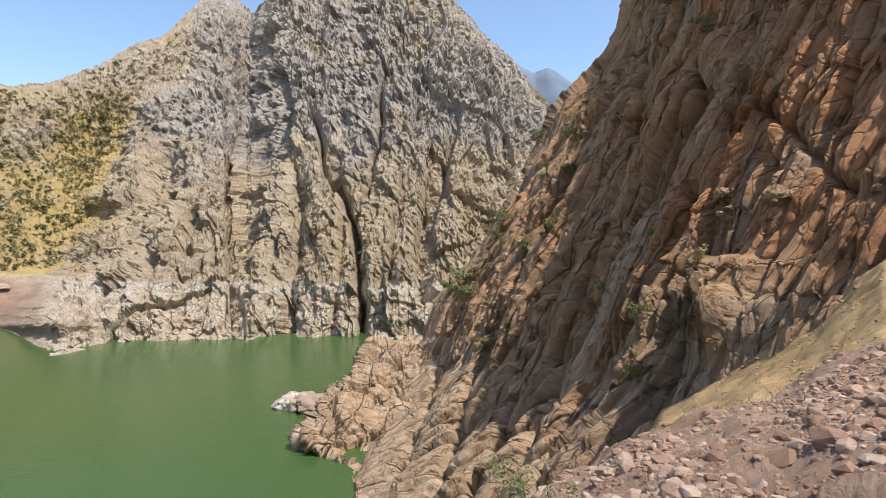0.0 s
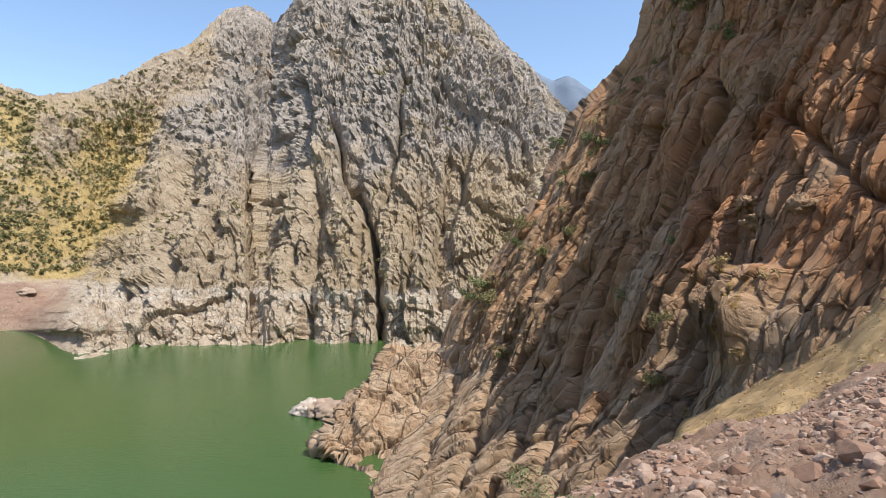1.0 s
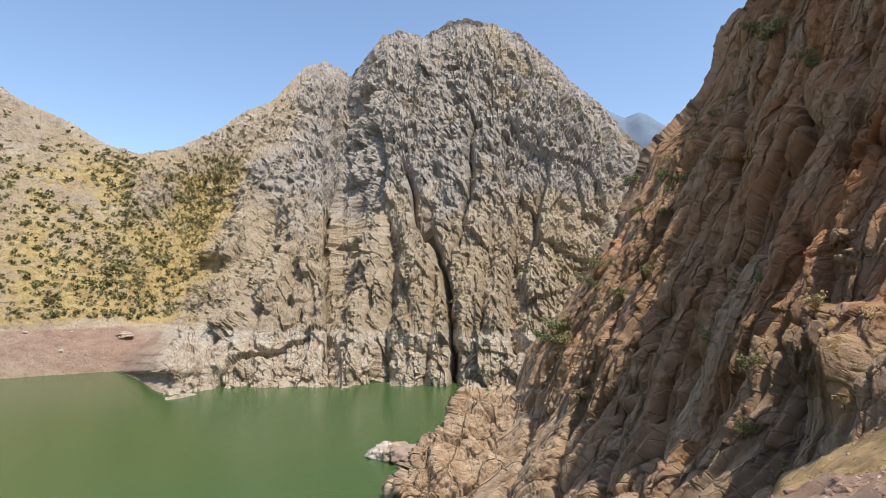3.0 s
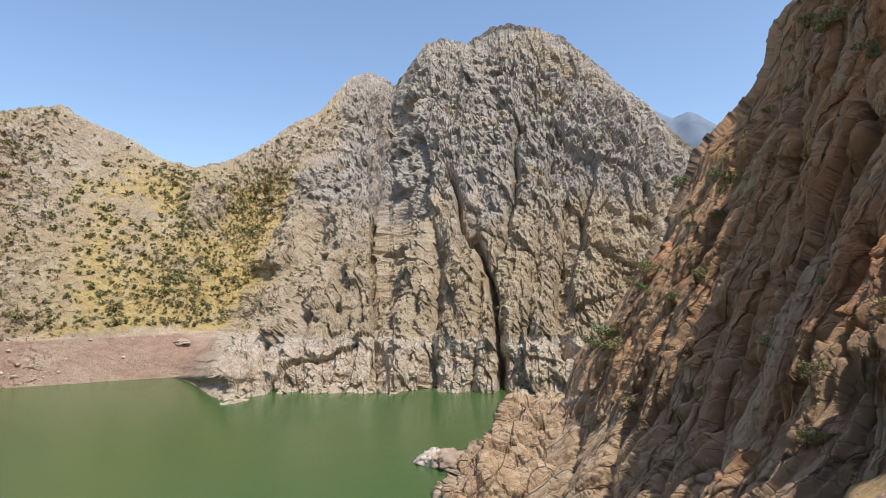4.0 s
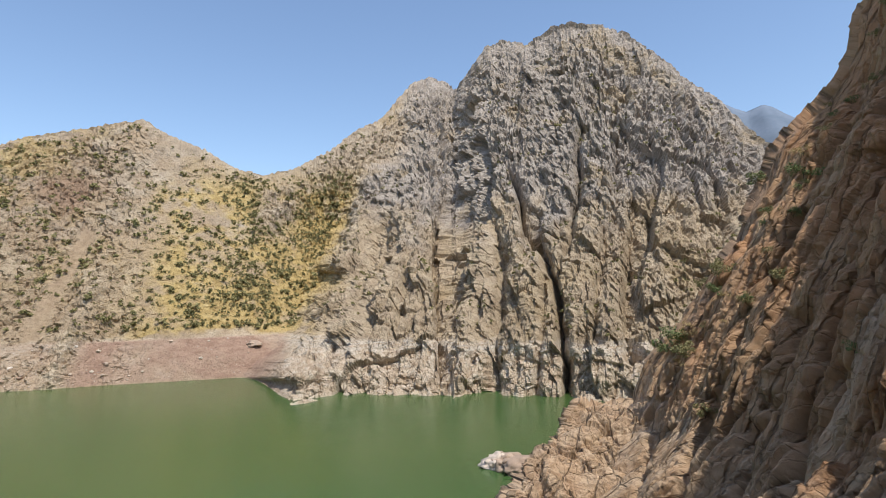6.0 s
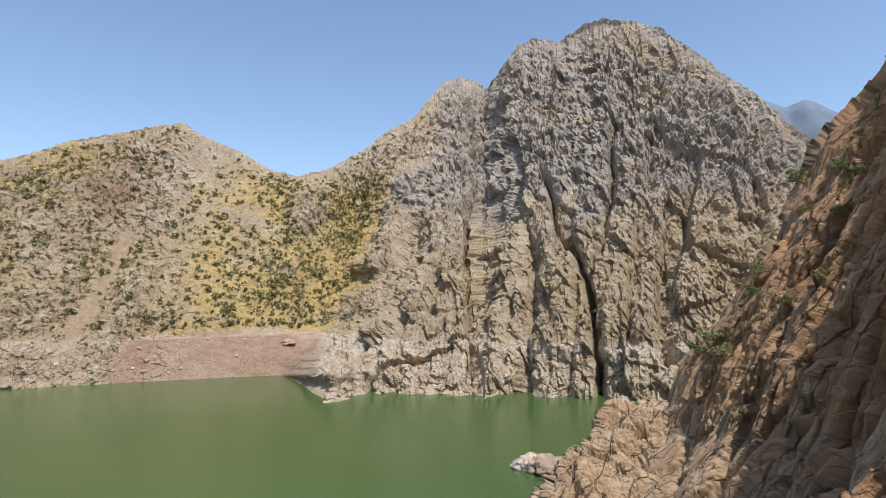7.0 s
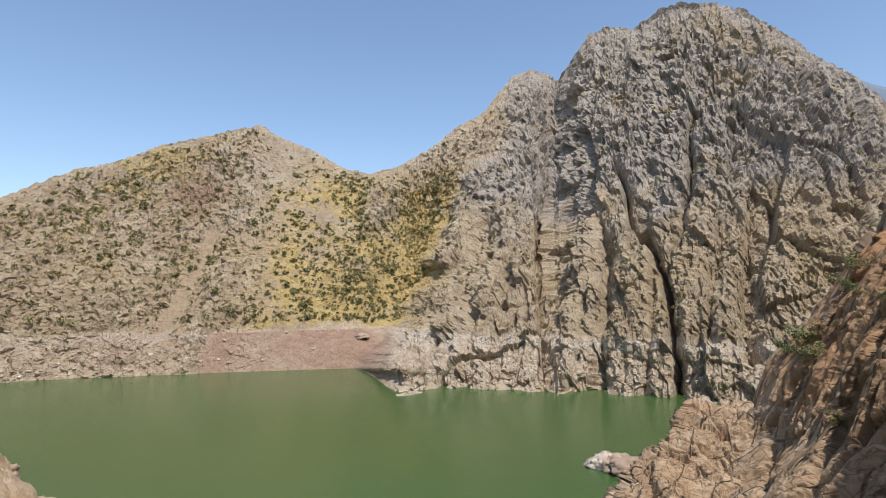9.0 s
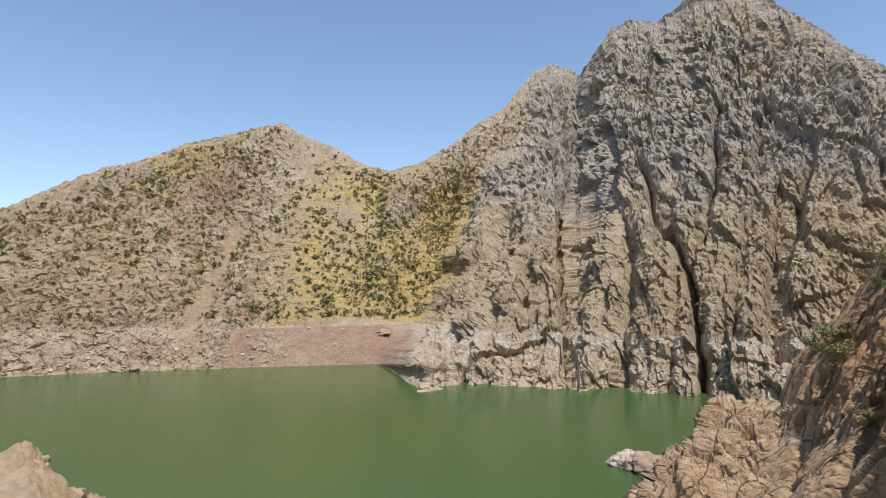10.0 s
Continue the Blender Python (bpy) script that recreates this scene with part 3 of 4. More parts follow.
P = P + N * (out.reshape(s.shape) * (1 - 0.55 * np.exp(-((s - 1) / 0.06) ** 2)))[..., None]
CLIFF_P, CLIFF_AZ, CLIFF_EL = P, az, el
CLIFF_RUST = (0.35 + 0.65 * smooth(-az, 14, 26)) * smooth(el, -8, 2) * np.clip(0.75 + 0.7 * fbm(flat / 9, 4, 207), 0, 1).reshape(az.shape)
tagged(new("cliff", sheet_mesh("cliff", P, CLIFF, None, {"ledge": np.clip(ledge * 1.5 + 2 * np.exp(-((az + 2.8) / 1.3) ** 2 - ((el + 4.4) / 1.8) ** 2) + 0.25 * smooth(el, 5, 14), 0, 1), "rust": CLIFF_RUST, "across": across, "along": along, "outward": outward})),
       "shaded brown and red rock cliff plunging to the lake", "cliff", kind="structure")

# low bleached headland at the cliff's foot
hs, he = 320, 260
s = np.repeat(np.linspace(0, 1.3, hs)[:, None], he, 1)
el = np.repeat(np.linspace(-22.5, -9.3, he)[None, :], hs, 0)
edge = table(el, [(-9.3, 5.2), (-9.8, 6.2), (-10.4, 6.6), (-12.4, 8.4), (-14.0, 9.4), (-14.6, 11.0), (-15.2, 11.4), (-16.3, 11.8), (-18.2, 12.6), (-19.3, 11.4), (-20.5, 8.5), (-22.5, 8.0)])
az = -6 + (edge + 6) * np.minimum(s, 1)
wrap = np.clip(s - 1, 0, 1) / 0.3
water_d = H / np.tan(np.radians(-el))
d = np.minimum(table(el, [(-22.5, 97), (-20.5, 106), (-19, 113), (-17, 117), (-15, 122), (-12, 129), (-10, 134), (-9.3, 142)]), water_d + 3) * (1 + 0.35 * wrap)
P = polar(az - 5 * wrap ** 2, el, d)
P[..., 2] = np.where(s > 1, H + (P[..., 2] - H) / (1 + 0.35 * wrap) - 10 * wrap, P[..., 2])
flat = P.reshape(-1, 3)
warp = np.stack([fbm(flat / 15, 3, 241 + k) for k in range(3)], -1)
across, along, outward = bedded(flat)
lean = np.stack([across, along, outward * 0.6], -1)
out = 1.5 * fbm(flat / 16, 3, 251)
for size, amp, k, stretch in ((9, 2.4, 261, 0.5), (4.2, 1.5, 271, 0.6), (1.9, 0.8, 281, 0.8), (0.9, 0.35, 291, 1.0)):
    h, gap = blocks(lean / size * np.array([1, stretch, 1]) + 0.15 * warp, k, 1.5, 0.4)
    out += amp * h - amp * 0.25 * np.clip(1 - gap / 0.1, 0, 1)
N = sheet_normals(P)
P = P + N * out.reshape(s.shape)[..., None]
tagged(new("headland", sheet_mesh("headland", P, CLIFF, None, {"ledge": 0 * el, "rust": 0 * el, "across": across, "along": along, "outward": outward})), "bleached tan rock headland standing in green water", "headland", kind="structure")

# ---- the slope by the camera ----
GA = np.concatenate([np.linspace(180, 75, 40, endpoint=False), np.linspace(75, 50, 170, endpoint=False), np.linspace(50, -8, 60, endpoint=False),
                     np.linspace(-8, -48, 280, endpoint=False), np.linspace(-48, -180, 60)])
GV = np.concatenate([np.linspace(0, 1, 150, endpoint=False), np.linspace(1, 1.5, 40)])
az = np.repeat(GA[:, None], len(GV), 1)
v = np.repeat(GV[None, :], len(GA), 0)
rim_d = table(az, [(-180, 60), (-90, 40), (-50, 27), (-37.3, 24), (-31, 20), (-27.6, 18), (-19.8, 14), (-11.2, 9.5), (-8, 7), (-2, 3.0), (20, 2.4), (50, 3.0), (58, 7.5), (62.3, 8.5), (66.8, 9.5), (80, 11), (110, 14), (180, 60)])
rim_el = table(az, [(-180, 4), (-90, 2), (-50, -2.5), (-37.3, -7.7), (-34.1, -9.5), (-31, -12.2), (-27.6, -13.5), (-19.8, -17.6), (-11.2, -22.6), (-8, -26), (-2, -34), (20, -38), (50, -32), (58, -20.2),
                    (60.3, -17.7), (62.3, -16.0), (63.9, -14.0), (65, -12.8), (66.8, -12.4), (80, -10), (110, -5), (180, 4)])
r = rim_d * np.minimum(v, 1)
zr = rim_d * np.tan(np.radians(rim_el))
z0 = -1.62
t = np.minimum(v, 1)
z = z0 + (zr - z0) * (0.25 * t + 0.75 * t ** 1.5)
drop = np.clip(v - 1, 0, 1) / 0.5
r = r + drop * (6 + 0.25 * rim_d)
z = z - drop ** 0.8 * np.where(np.abs(az) > 100, 4, 16)
P = np.stack([-np.sin(np.radians(az)) * r, np.cos(np.radians(az)) * r, H + z], -1)
flat = P.reshape(-1, 3)
bumpy = (0.15 * fbm(flat / 1.8, 6, 301, 0.6)).reshape(v.shape)
P[..., 2] += bumpy * np.clip(r / 4, 0.1, 1.4)
rock_lip = smooth(az, 50, 56) * (1 - smooth(az, 78, 90)) * smooth(v, 0.72, 0.88)
broken = 0.22 * blocks(flat / 1.1, 315, 1.6)[0] + 0.08 * blocks(flat / 0.5, 325, 1.6)[0] + 0.06 * fbm(flat / 0.5, 4, 335)
P[..., 2] += broken.reshape(v.shape) * rock_lip
SLOPE_P, SLOPE_AZ, SLOPE_V = P, az, v
tagged(new("rubble_slope", sheet_mesh("rubble_slope", P, RUBBLE, None, {"tan": smooth(az, 35, 50) * (1 - smooth(az, 100, 170))})), "pink earth slope strewn with broken stones", "ground", kind="structure")

# dry gully between the rubble and the cliff
ga = np.linspace(-46, -13, 150)
gt = np.linspace(0, 1, 90)
az = np.repeat(ga[:, None], 90, 1)
t = np.repeat(gt[None, :], 150, 0)
lo = table(az, [(-46, -7), (-37.3, -10.5), (-31, -14.5), (-27.6, -16), (-19.8, -20), (-13, -25)])
hi = table(az, [(-46, 2), (-37.2, -1.0), (-32.5, -6.6), (-25.8, -11.7), (-20.8, -15.0), (-18.8, -18.0), (-13, -23)])
dlo = table(az, [(-46, 27), (-37, 23), (-27, 18), (-19, 14), (-13, 10)])
dhi = table(az, [(-46, 46), (-37, 44), (-27, 50), (-19, 56), (-13, 58)])
P = polar(az, lo + (hi - lo) * t, dlo + (dhi - dlo) * t)
flat = P.reshape(-1, 3)
P[..., 2] += (0.25 * fbm(flat / 2.5, 5, 331) + 0.10 * blocks(flat / 0.8, 341, 1.2)[0]).reshape(t.shape)
GULLY_P = P
tagged(new("dirt_gully", sheet_mesh("dirt_gully", P, DIRT)), "sunlit yellow dirt gully with dry grass below the cliff", "ground", kind="structure")


# hills behind the viewpoint, which close the valley
az = np.repeat(np.linspace(-56, -240, 150)[:, None], 60, 1)
v = np.repeat(np.linspace(0, 1.3, 60)[None, :], 150, 0)
ends = smooth(-az, 56, 90) * (1 - 0.6 * smooth(-az, 200, 240))
P = polar(az, -9 + (9 + 6 + 13 * ends) * np.minimum(v, 1), 42 + 330 * v ** 1.2 + 200 * smooth(-az, 190, 240) * (1 - 0.4 * v))
P[..., 2] -= 200 * np.clip(v - 1, 0, 1)
flat = P.reshape(-1, 3)
out = 9 * fbm(flat / 60, 4, 351) + 6 * blocks(flat / 25, 361, 1.5)[0] + 2.5 * blocks(flat / 9, 371, 1.5)[0]
P[..., 2] += (out * smooth(v, 0, 0.3).ravel()).reshape(v.shape)
zero = 0 * v
tagged(new("back_hills", sheet_mesh("back_hills", P, ROCK, None, {"grass": zero, "clay": zero, "soil": zero + 0.5, "rust": zero, "hard": zero})),
       "dry rocky hills behind the viewpoint", "hillside", kind="structure")


# ---- helpers for loose things ----
rng = np.random.default_rng(7)


def part(name, mesh, parent, label=""):
    ob = new(name, mesh)
    ob.parent = parent
    return tagged(ob, label)


def leaf_cloud(n, lumps, leaf, seed, flatness=0.75):
    """Quads of about leaf metres, in uneven clumps, for a crown one metre in radius."""
    g = np.random.default_rng(seed)
    centres = g.normal(size=(lumps, 3)) * np.array([0.42, 0.42, 0.26]) + np.array([0, 0, 0.62])
    radii = g.uniform(0.28, 0.5, lumps)
    pick = g.integers(0, lumps, n)
    u = g.normal(size=(n, 3))
    u /= np.linalg.norm(u, axis=1, keepdims=True)
    c = centres[pick] + u * (radii[pick] * g.uniform(0.55, 1.05, n))[:, None] * np.array([1, 1, flatness])
    c[:, 2] = np.maximum(c[:, 2], 0.06)
    a = g.normal(size=(n, 3))
    a /= np.linalg.norm(a, axis=1, keepdims=True)
    b = np.cross(a, u + 0.6 * g.normal(size=(n, 3)))
    b /= np.linalg.norm(b, axis=1, keepdims=True) + 1e-9
    size = leaf * g.uniform(0.6, 1.3, n)[:, None]
    verts = np.stack([c - a * size - b * size * 0.6, c + a * size - b * size * 0.7, c + a * size * 0.8 + b * size * 0.7, c - a * size * 0.7 + b * size * 0.6], 1)
    return verts.reshape(-1, 3), np.arange(n * 4).reshape(n, 4)


def stem_mesh(name, height, radius, limbs, seed):
    """A tapered, crooked trunk with a few limbs."""
    g = np.random.default_rng(seed)
    bm = bmesh.new()

    def tube(p, q, r0, r1):
        axis = Vector(q) - Vector(p)
        turn = axis.to_track_quat("Z", "Y").to_matrix().to_4x4()
        bmesh.ops.create_cone(bm, segments=6, radius1=r0, radius2=r1, depth=axis.length, cap_ends=True,
                              matrix=Matrix.Translation((Vector(p) + Vector(q)) / 2) @ turn)
    knee = (g.uniform(-0.1, 0.1) * height, g.uniform(-0.1, 0.1) * height, height * 0.5)
    tube((0, 0, -0.3 * height), knee, radius, radius * 0.75)
    tube(knee, (knee[0] * 1.5, knee[1] * 1.5, height), radius * 0.75, radius * 0.4)
    for _ in range(limbs):
        a = g.uniform(0, 6.28)
        tube(knee, (math.cos(a) * height * 0.6, math.sin(a) * height * 0.6, height * g.uniform(0.8, 1.2)), radius * 0.5, radius * 0.15)
    me = bpy.data.meshes.new(name)
    bm.to_mesh(me)
    bm.free()
    me.materials.append(BARK)
    return me


def rock_shape(seed, points=16, squash=(1, 0.8, 0.62)):
    """A broken stone: the hull of a few points, half a metre in radius."""
    g = np.random.default_rng(seed)
    bm = bmesh.new()
    p = g.normal(size=(points, 3))
    p /= np.linalg.norm(p, axis=1, keepdims=True)
    for q in p * g.uniform(0.38, 0.52, (points, 1)) * np.array(squash):
        bm.verts.new(q)
    hull = bmesh.ops.convex_hull(bm, input=bm.verts)
    bmesh.ops.delete(bm, geom=list({e for e in hull["geom_interior"] + hull["geom_unused"] if isinstance(e, bmesh.types.BMVert)}), context="VERTS")
    bmesh.ops.triangulate(bm, faces=bm.faces)
    return bm


def boulder_mesh(name, seed, material, cell=0.45, squash=(1, 0.85, 0.7), fine=4):
    """A large weathered boulder of one metre across, broken along flat faces."""
    bm = bmesh.new()
    bmesh.ops.create_icosphere(bm, subdivisions=fine, radius=0.5)
    p = np.array([q.co[:] for q in bm.verts])
    n = p / 0.5
    h1, g1 = blocks(p / cell + seed * 7.7, seed * 11, 1.6)
    h2, g2 = blocks(p / (cell * 0.42) + seed * 3.1, seed * 13, 1.6)
    out = 0.30 * h1 - 0.05 * np.clip(1 - g1 / 0.15, 0, 1) + 0.11 * h2 - 0.03 * np.clip(1 - g2 / 0.15, 0, 1) + 0.05 * fbm(p * 9, 3, seed)
    p = (p + n * out[:, None]) * np.array(squash)
    for q, c in zip(bm.verts, p):
        q.co = c
    me = bpy.data.meshes.new(name)
    bm.to_mesh(me)
    bm.free()
    me.polygons.foreach_set("use_smooth", np.ones(len(me.polygons), dtype=bool))
    me.attributes.new("ledge", "FLOAT", "POINT")
    me.attributes.new("rust", "FLOAT", "POINT")
    me.materials.append(material)
    return me


def joined(name, shapes, places, sizes, turns, material, tilt=None):
    """Many copies of a few shapes, (verts, faces) each, as one mesh."""
    vs, fs, at = [], [], 0
    for k, (p, size, turn) in enumerate(zip(places, sizes, turns)):
        sv, sf = shapes[k % len(shapes)]
        c, s1 = math.cos(turn), math.sin(turn)
        m = np.array([[c, -s1, 0], [s1, c, 0], [0, 0, 1]]) * size
        vs.append(sv @ m.T + p)
        fs.append(sf + at)
        at += len(sv)
    return raw_mesh(name, np.concatenate(vs), np.concatenate(fs), material, None, True)


def bearings(P):
    d = np.hypot(P[..., 0], P[..., 1])
    return np.degrees(np.arctan2(-P[..., 0], P[..., 1])), np.degrees(np.arctan2(P[..., 2] - H, d)), d


def spot(P, az, el, reach=0.25):
    """The nearest surface point of a sheet in the direction az, el."""
    a, e, d = bearings(P)
    off = (a - az) ** 2 + (e - el) ** 2
    ok = off < max(reach ** 2, off.min() * 1.01)
    i = np.argmin(np.where(ok, d, 1e9))
    return P.reshape(-1, 3)[i]


# ---- shrubs of the far side ----
a_, e_, d_ = bearings(FARSIDE)
inside = (FAR_AZ < 72) & (FAR_AZ > -14) & (FARSIDE[..., 2] > RING + 3.5)
inside[:, -46:] = False
noise_ = fbm(FARSIDE.reshape(-1, 3) / 28, 4, 401).reshape(FAR_AZ.shape)
up = np.abs(sheet_normals(FARSIDE)[..., 2])
slope = FAR_GRASS > 0.3
crease = (FAR_MOUNT < 0.5) & ~slope
pick_w = np.where(slope, 0.8 * np.clip(0.8 + 0.6 * noise_, 0.25, 1.3), np.where(crease, 0.24 * np.clip(0.7 + 0.8 * noise_, 0.12, 1.3), 0.26 * np.clip(0.5 + noise_, 0.03, 1.3) * (0.2 + up)))
pick_w = pick_w * inside * d_ / 350 * (1 - 0.9 * FAR_CHUTE)
flank = np.exp(-((FAR_AZ - FAR_BORDER + 1.0) / 1.2) ** 2) * smooth(FAR_EL, -3, 0) * (1 - smooth(FAR_EL, 9, 12))
pick_w = (pick_w + 0.15 * flank * inside) * ((FAR_MOUNT < 0.03) | (FAR_MOUNT > 0.9))
# a draw of points without two in one place
order = np.argsort(-np.log(rng.random(pick_w.size) + 1e-12) / (pick_w.ravel() + 1e-9))
taken, seen_cells = [], set()
for i in order[:14000]:
    p = FARSIDE.reshape(-1, 3)[i]
    cell = (round(p[0] / 3.2), round(p[1] / 3.2), round(p[2] / 3.2))
    if cell in seen_cells:
        continue
    seen_cells.add(cell)
    taken.append(i)
    if len(taken) == 2700:
        break
taken = np.array(taken)
places = FARSIDE.reshape(-1, 3)[taken]
mount_here = FAR_MOUNT.ravel()[taken]
sizes = rng.gamma(5, 0.24, len(taken)) * np.where(mount_here > 0.5, 0.6, 1.05) + 0.5
crowns = [leaf_cloud(46, 4, 0.24, 500 + k) for k in range(8)]
full = [leaf_cloud(150, 6, 0.15, 520 + k) for k in range(4)]
single = [k for k in np.argsort(-sizes * np.where(FAR_GRASS.ravel()[taken] > 0.2, 1.5, 1.0))[:260]]
rest = np.setdiff1d(np.arange(len(taken)), single)
shrubs = joined("scrub", crowns, places[rest] - np.array([0, 0, 0.15]), sizes[rest], rng.uniform(0, 6.28, len(rest)), LEAF)
tagged(new("scrub", shrubs), "small dark green shrubs dotted over dry rocky slopes", "shrub", kind="stuff")
kinds = []
for k in range(4):
    base = new("oak_tree")
    part("trunk", stem_mesh("trunk", 0.55, 0.07, 4, 540 + k), base)
    part("crown", raw_mesh("crown", *full[k], LEAF, None, True), base)
    tagged(base, "low dark green oak on the dry golden slope", "tree", "oaks on the hillside")
    kinds.append(base)
for n, k in enumerate(single):
    m = Matrix.Translation(places[k] - np.array([0, 0, 0.1])) @ Matrix.Rotation(rng.uniform(0, 6.28), 4, "Z")
    ob = kinds[n % 4] if n < 4 else copy_thing(kinds[n % 4], m)
    ob.matrix_basis = m @ Matrix.Diagonal((*[float(sizes[k])] * 3, 1))

# ---- bushes on the near cliff ----
def bush(name, az, el, size, material, label, seed, leaves=800, leaf=0.05, sheet=None):
    p = spot(CLIFF_P if sheet is None else sheet, az, el)
    size *= 1.7
    ob = new(name)
    part("stem", stem_mesh("stem", 0.32, 0.03, 6, seed), ob)
    part("foliage", raw_mesh("foliage", *leaf_cloud(leaves, 7, leaf, seed), material, None, True), ob)
    ob.matrix_basis = Matrix.Translation(Vector(p) - Vector((0, 0, 0.1 * size))) @ Matrix.Diagonal((size, size, size, 1))
    return tagged(ob, label, "bush")


green, dusty = "green bush rooted in a crack of the cliff", "dusty pale green bush clinging to bare rock"
for k, (az, el, size, mat) in enumerate([
        (-21.3, 20.8, 2.2, LEAF), (-20.0, 21.4, 1.6, LEAF), (-24.0, 18.0, 1.4, SAGE), (-18.4, 16.6, 0.8, LEAF), (-12.8, 9.7, 1.5, SAGE), (-9.6, 9.8, 1.3, SAGE),
        (-10.9, 1.4, 1.2, LEAF), (-6.3, 2.0, 1.6, LEAF), (-2.2, -4.8, 2.3, SAGE), (-3.0, -5.4, 1.5, LEAF), (-4.6, -10.2, 1.2, LEAF),
        (-18.4, -7.0, 0.8, LEAF), (-18.3, -12.3, 0.9, LEAF), (-19.6, 0.6, 0.7, SAGE), (-15.4, -4.6, 0.7, SAGE), (-4.5, 1.0, 1.0, LEAF),
        (-15.0, 15.2, 0.5, LEAF), (-18.4, 19.6, 0.8, LEAF), (-5.8, 0.0, 1.1, SAGE), (-1.0, -5.0, 1.1, SAGE)]):
    bush("bush", az, el, size, mat, green if mat is LEAF else dusty, 600 + k)
for k, (az, el, size) in enumerate([(-2.6, -3.8, 0.9), (-2.0, -4.4, 0.8), (-3.4, -2.6, 0.8), (-25.5, -9.4, 0.6), (-3.6, -3.4, 1.2), (-13.0, 11.6, 1.0), (-24.0, -1.2, 0.7), (-27.5, -2.0, 0.6), (-21.0, -14.4, 0.6), (-22.0, 16.5, 1.0)]):
    bush("grass_tuft", az, el, size, STRAW, "dry golden grass tuft on a rock ledge", 640 + k, 260, 0.06)
ledge_rng = np.random.default_rng(91)
for k in range(26):
    el = ledge_rng.uniform(-7, 16)
    az = float(table(el, CL_EDGE)) - ledge_rng.uniform(0.8, 4.5)
    mat = (SAGE, LEAF, STRAW)[k % 3]
    if mat is STRAW:
        bush("grass_tuft", az, el, ledge_rng.uniform(0.4, 0.8), STRAW, "dry golden grass tuft on a rock ledge", 900 + k, 240, 0.06)
    else:
        bush("bush", az, el, ledge_rng.uniform(0.4, 0.9), mat, green if mat is LEAF else dusty, 900 + k, 500, 0.055)
bush("bush", -8.9, -24.6, 0.33, SAGE, "feathery pale green bush beside the rubble slope", 660, 1600, 0.02, SLOPE_P)

# ---- boulders ----
BANK = stone_material("bank_stone", (0.34, 0.24, 0.17), (0.50, 0.39, 0.30), (0.66, 0.58, 0.49))
def boulder(at, size, seed, material, label, squash=(1, 0.85, 0.7), turn=0.0, group="", cell=0.45):
    ob = new("boulder", boulder_mesh("boulder", seed, material, cell, squash))
    ob.matrix_basis = Matrix.Translation(at) @ Matrix.Rotation(turn, 4, "Z") @ Matrix.Diagonal((size, size, size, 1))
    return tagged(ob, label, "boulder", group)


for k, (az, d, size, zc) in enumerate([(14.0, 147, 5.2, 0.6), (13.0, 147, 6.2, 0.9), (12.0, 146, 6.0, 0.6), (11.2, 143, 7.0, 0.8), (12.4, 124, 6.5, 0.6), (11.6, 118, 7.0, 0.4)]):
    boulder(polar(az, 0, d) + np.array([0, 0, zc - H]), 1.25 * size if k < 4 else size, 21 + k, BANK if k < 4 else LOOSE, "pale bleached rock rising from the green water", (1, 0.9, 0.6), k * 1.3, "rocks off the headland")
boulder(spot(FARSIDE, 36.3, -3.5), 9.0, 31, BANK, "large pale boulder on the clay bank", (1, 0.7, 0.5), 0.4)
for k, (az, el, size) in enumerate([(-26.4, 2.6, 2.6), (-25.8, 4.2, 2.4), (-29.6, 3.8, 2.2)]):
    boulder(spot(CLIFF_P, az, el), size, 41 + k, LOOSE, "rounded red-brown boulder lodged on the cliff", (1, 0.9, 0.75), k)
OUTCROP = stone_material("pale_outcrop", (0.36, 0.24, 0.15), (0.45, 0.32, 0.21), (0.55, 0.42, 0.30))
for k, (az, el, d, size) in enumerate([(64.9, -12.9, 9.0, 0.42), (62.4, -15.7, 8.4, 0.36), (60.6, -17.3, 8.0, 0.3)]):
    boulder(polar(az, el, d), size, 55 + k, OUTCROP, "pale weathered rock at the edge of the slope", (1, 0.9, 0.7), k * 0.8, "rocks at the slope's edge", 0.5)

# ---- broken stones of the slope ----
hulls = [rock_shape(700 + k, 26) for k in range(9)]
shapes = []
stone_meshes = []
for bm in hulls:
    me = bpy.data.meshes.new("stone")
    bm.to_mesh(me)
    me.materials.append(STONE)
    stone_meshes.append(me)
    shapes.append((np.array([q.co[:] for q in bm.verts]), np.array([[q.index for q in f.verts] for f in bm.faces])))
    bm.free()
zone = ((SLOPE_AZ < -9) & (SLOPE_AZ > -41) & (SLOPE_V > 0.2) & (SLOPE_V < 1.02)).ravel()
cand = np.flatnonzero(zone)
dist = bearings(SLOPE_P)[2].ravel()[cand]
pw = dist ** 1.3 * (1 - 0.8 * smooth(SLOPE_V.ravel()[cand] + 0.12 * fbm(SLOPE_P.reshape(-1, 3)[cand] / 2.5, 3, 345), 0.72, 0.86)) * np.clip(0.6 + 1.1 * fbm(SLOPE_P.reshape(-1, 3)[cand] / 1.6, 3, 347), 0.08, 1.5)
draw = rng.choice(cand, 9000, replace=False, p=pw / pw.sum())
spots = SLOPE_P.reshape(-1, 3)[draw]
size = 0.03 + 0.036 * rng.pareto(1.75, len(draw)).clip(0, 6)
rank = np.argsort(-size)
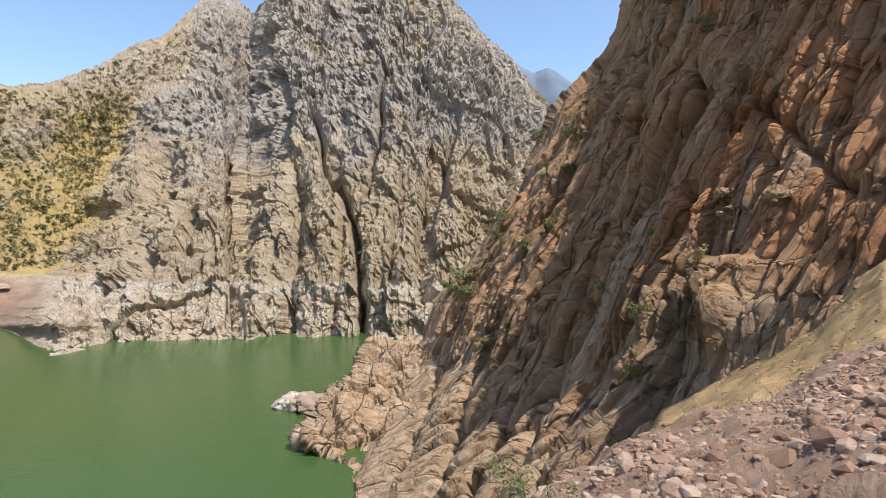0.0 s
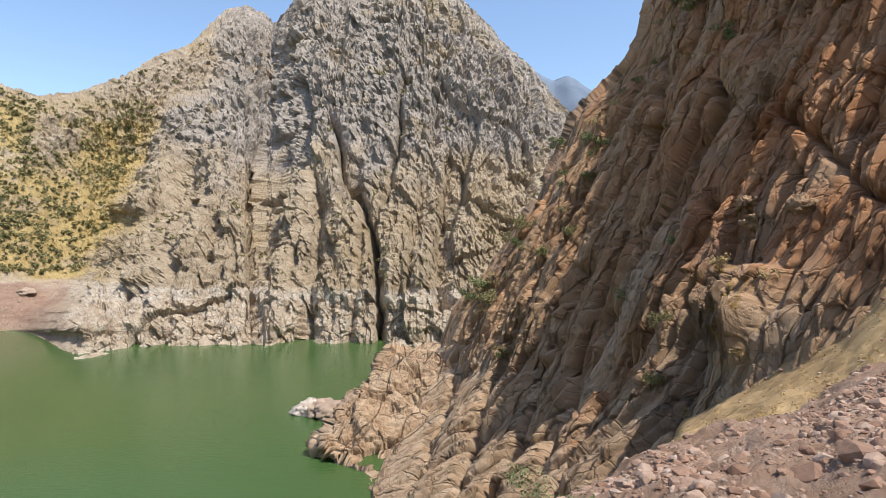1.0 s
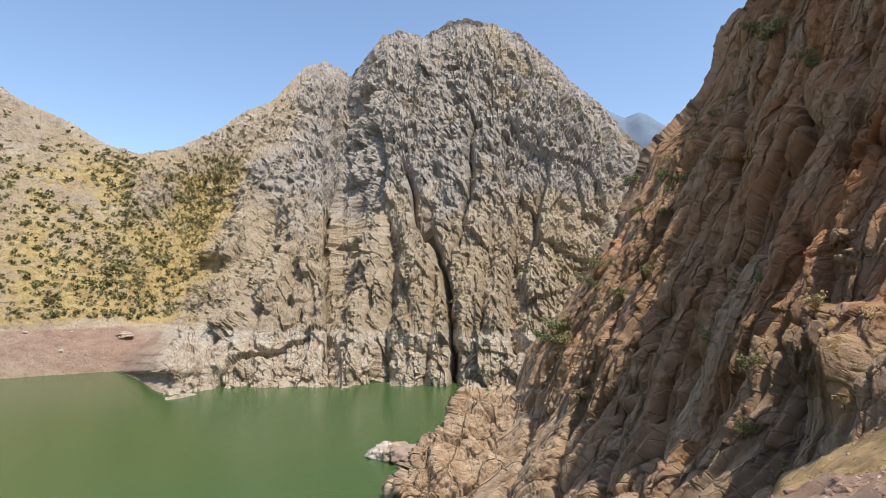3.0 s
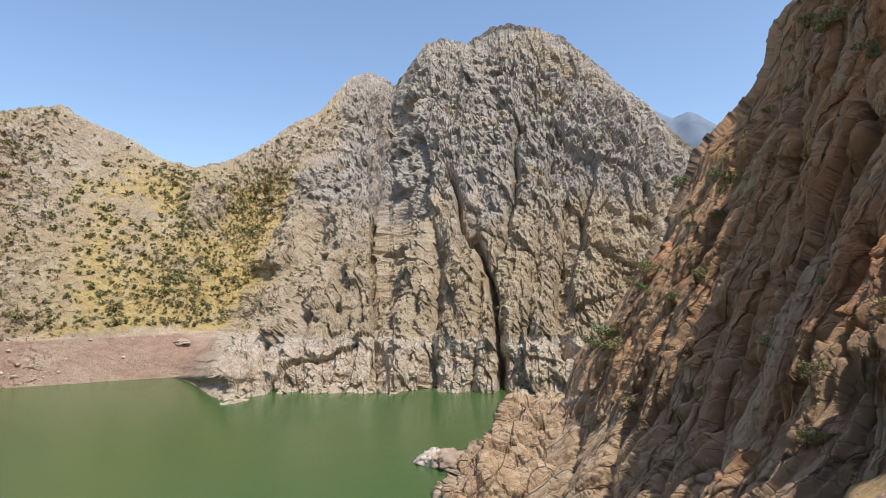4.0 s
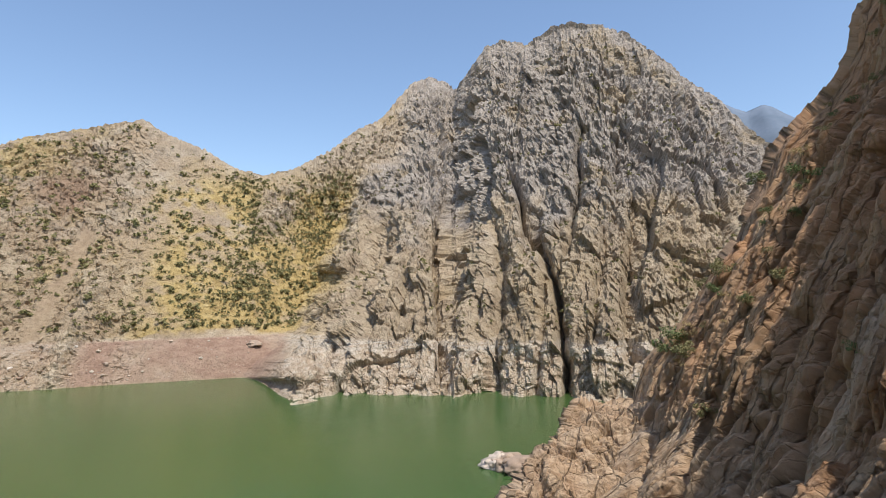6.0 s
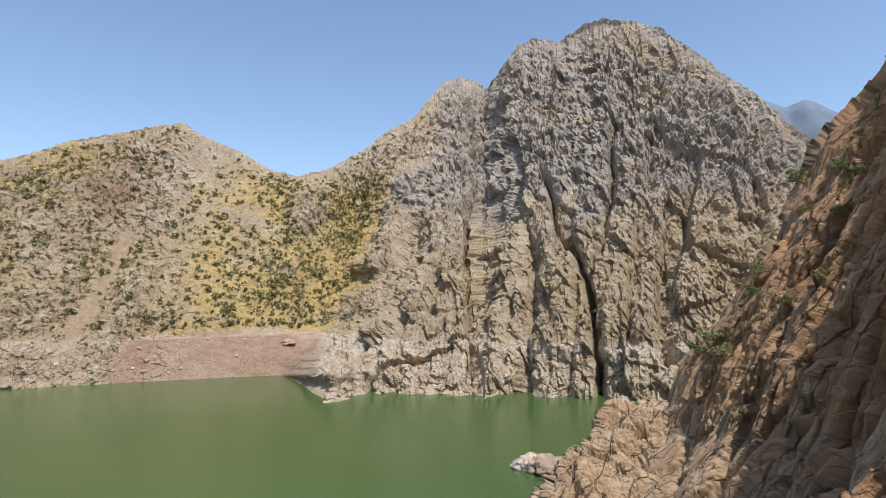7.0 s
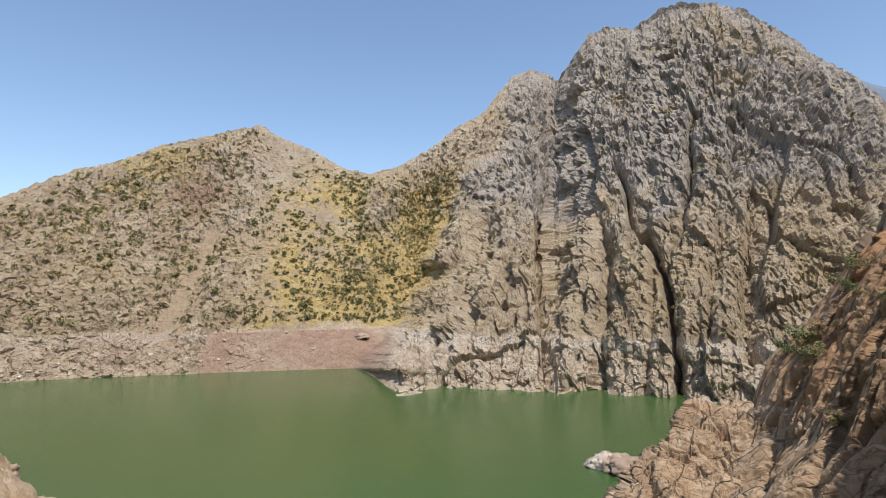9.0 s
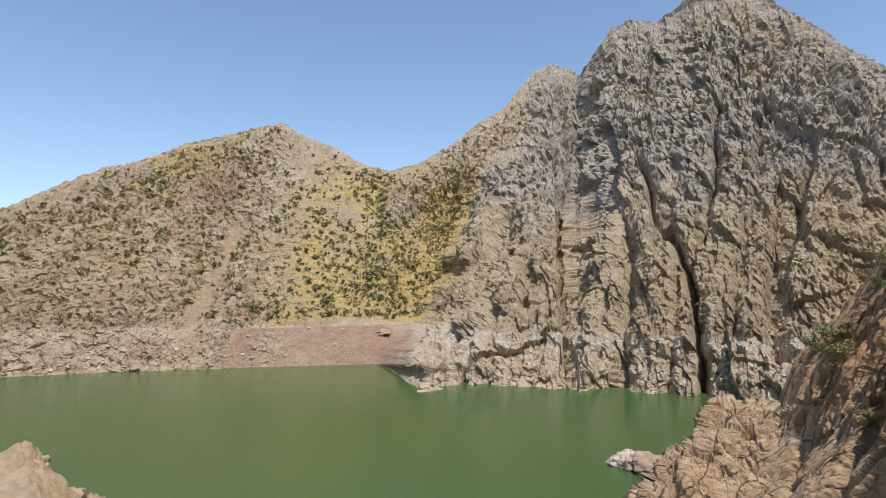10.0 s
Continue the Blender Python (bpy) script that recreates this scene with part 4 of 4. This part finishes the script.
for k in rank[:290]:
    ob = new("stone", stone_meshes[k % 9])
    s1 = float(size[k]) * (2.1 if k in rank[:14] else 1.15)
    ob.matrix_basis = Matrix.Translation(spots[k] + np.array([0, 0, 0.02 * s1])) @ Euler((rng.uniform(-0.5, 0.5), rng.uniform(-0.5, 0.5), rng.uniform(0, 6.28))).to_matrix().to_4x4() @ Matrix.Diagonal((s1, s1, s1, 1))
    tagged(ob, "angular pink and grey broken stone on the slope", "stone", "broken stones on the slope")
small = rank[290:]
tagged(new("gravel", joined("gravel", shapes, spots[small], size[small], rng.uniform(0, 6.28, len(small)), STONE)), "loose pink gravel and small stones", "gravel", kind="stuff")

pick = rng.choice(GULLY_P.shape[0] * GULLY_P.shape[1], 900, replace=False)
spots = GULLY_P.reshape(-1, 3)[pick]
size = 0.09 + 0.08 * rng.pareto(2.2, 900).clip(0, 6)
tagged(new("loose_stones", joined("loose_stones", shapes, spots, size, rng.uniform(0, 6.28, 900), STONE)), "scattered loose stones on the dirt gully", "gravel", kind="stuff")
tufts = [leaf_cloud(40, 4, 0.11, 800 + k, 0.4) for k in range(5)]
pick = rng.choice(GULLY_P.shape[0] * GULLY_P.shape[1], 260, replace=False)
tagged(new("dry_grass", joined("dry_grass", tufts, GULLY_P.reshape(-1, 3)[pick], rng.uniform(0.12, 0.34, 260), rng.uniform(0, 6.28, 260), STRAW)), "sparse dry golden grass on the dirt", "grass", kind="stuff")

# ---- rocks fallen on the far bank ----
bank = ((FARSIDE[..., 2] > 0.5) & (FARSIDE[..., 2] < RING) & (FAR_AZ > 36.5) & (FAR_AZ < 68)).ravel()
dens = np.where(FAR_AZ.ravel() > 46, 1.0, 0.25) * bank
pick = rng.choice(len(dens), 700, replace=False, p=dens / dens.sum())
size = 0.5 + 0.55 * rng.pareto(2.2, 700).clip(0, 5)
tagged(new("fallen_rocks", joined("fallen_rocks", shapes, FARSIDE.reshape(-1, 3)[pick], size, rng.uniform(0, 6.28, 700), BANK)), "pale fallen rocks scattered over the clay bank", "rocks", kind="stuff")
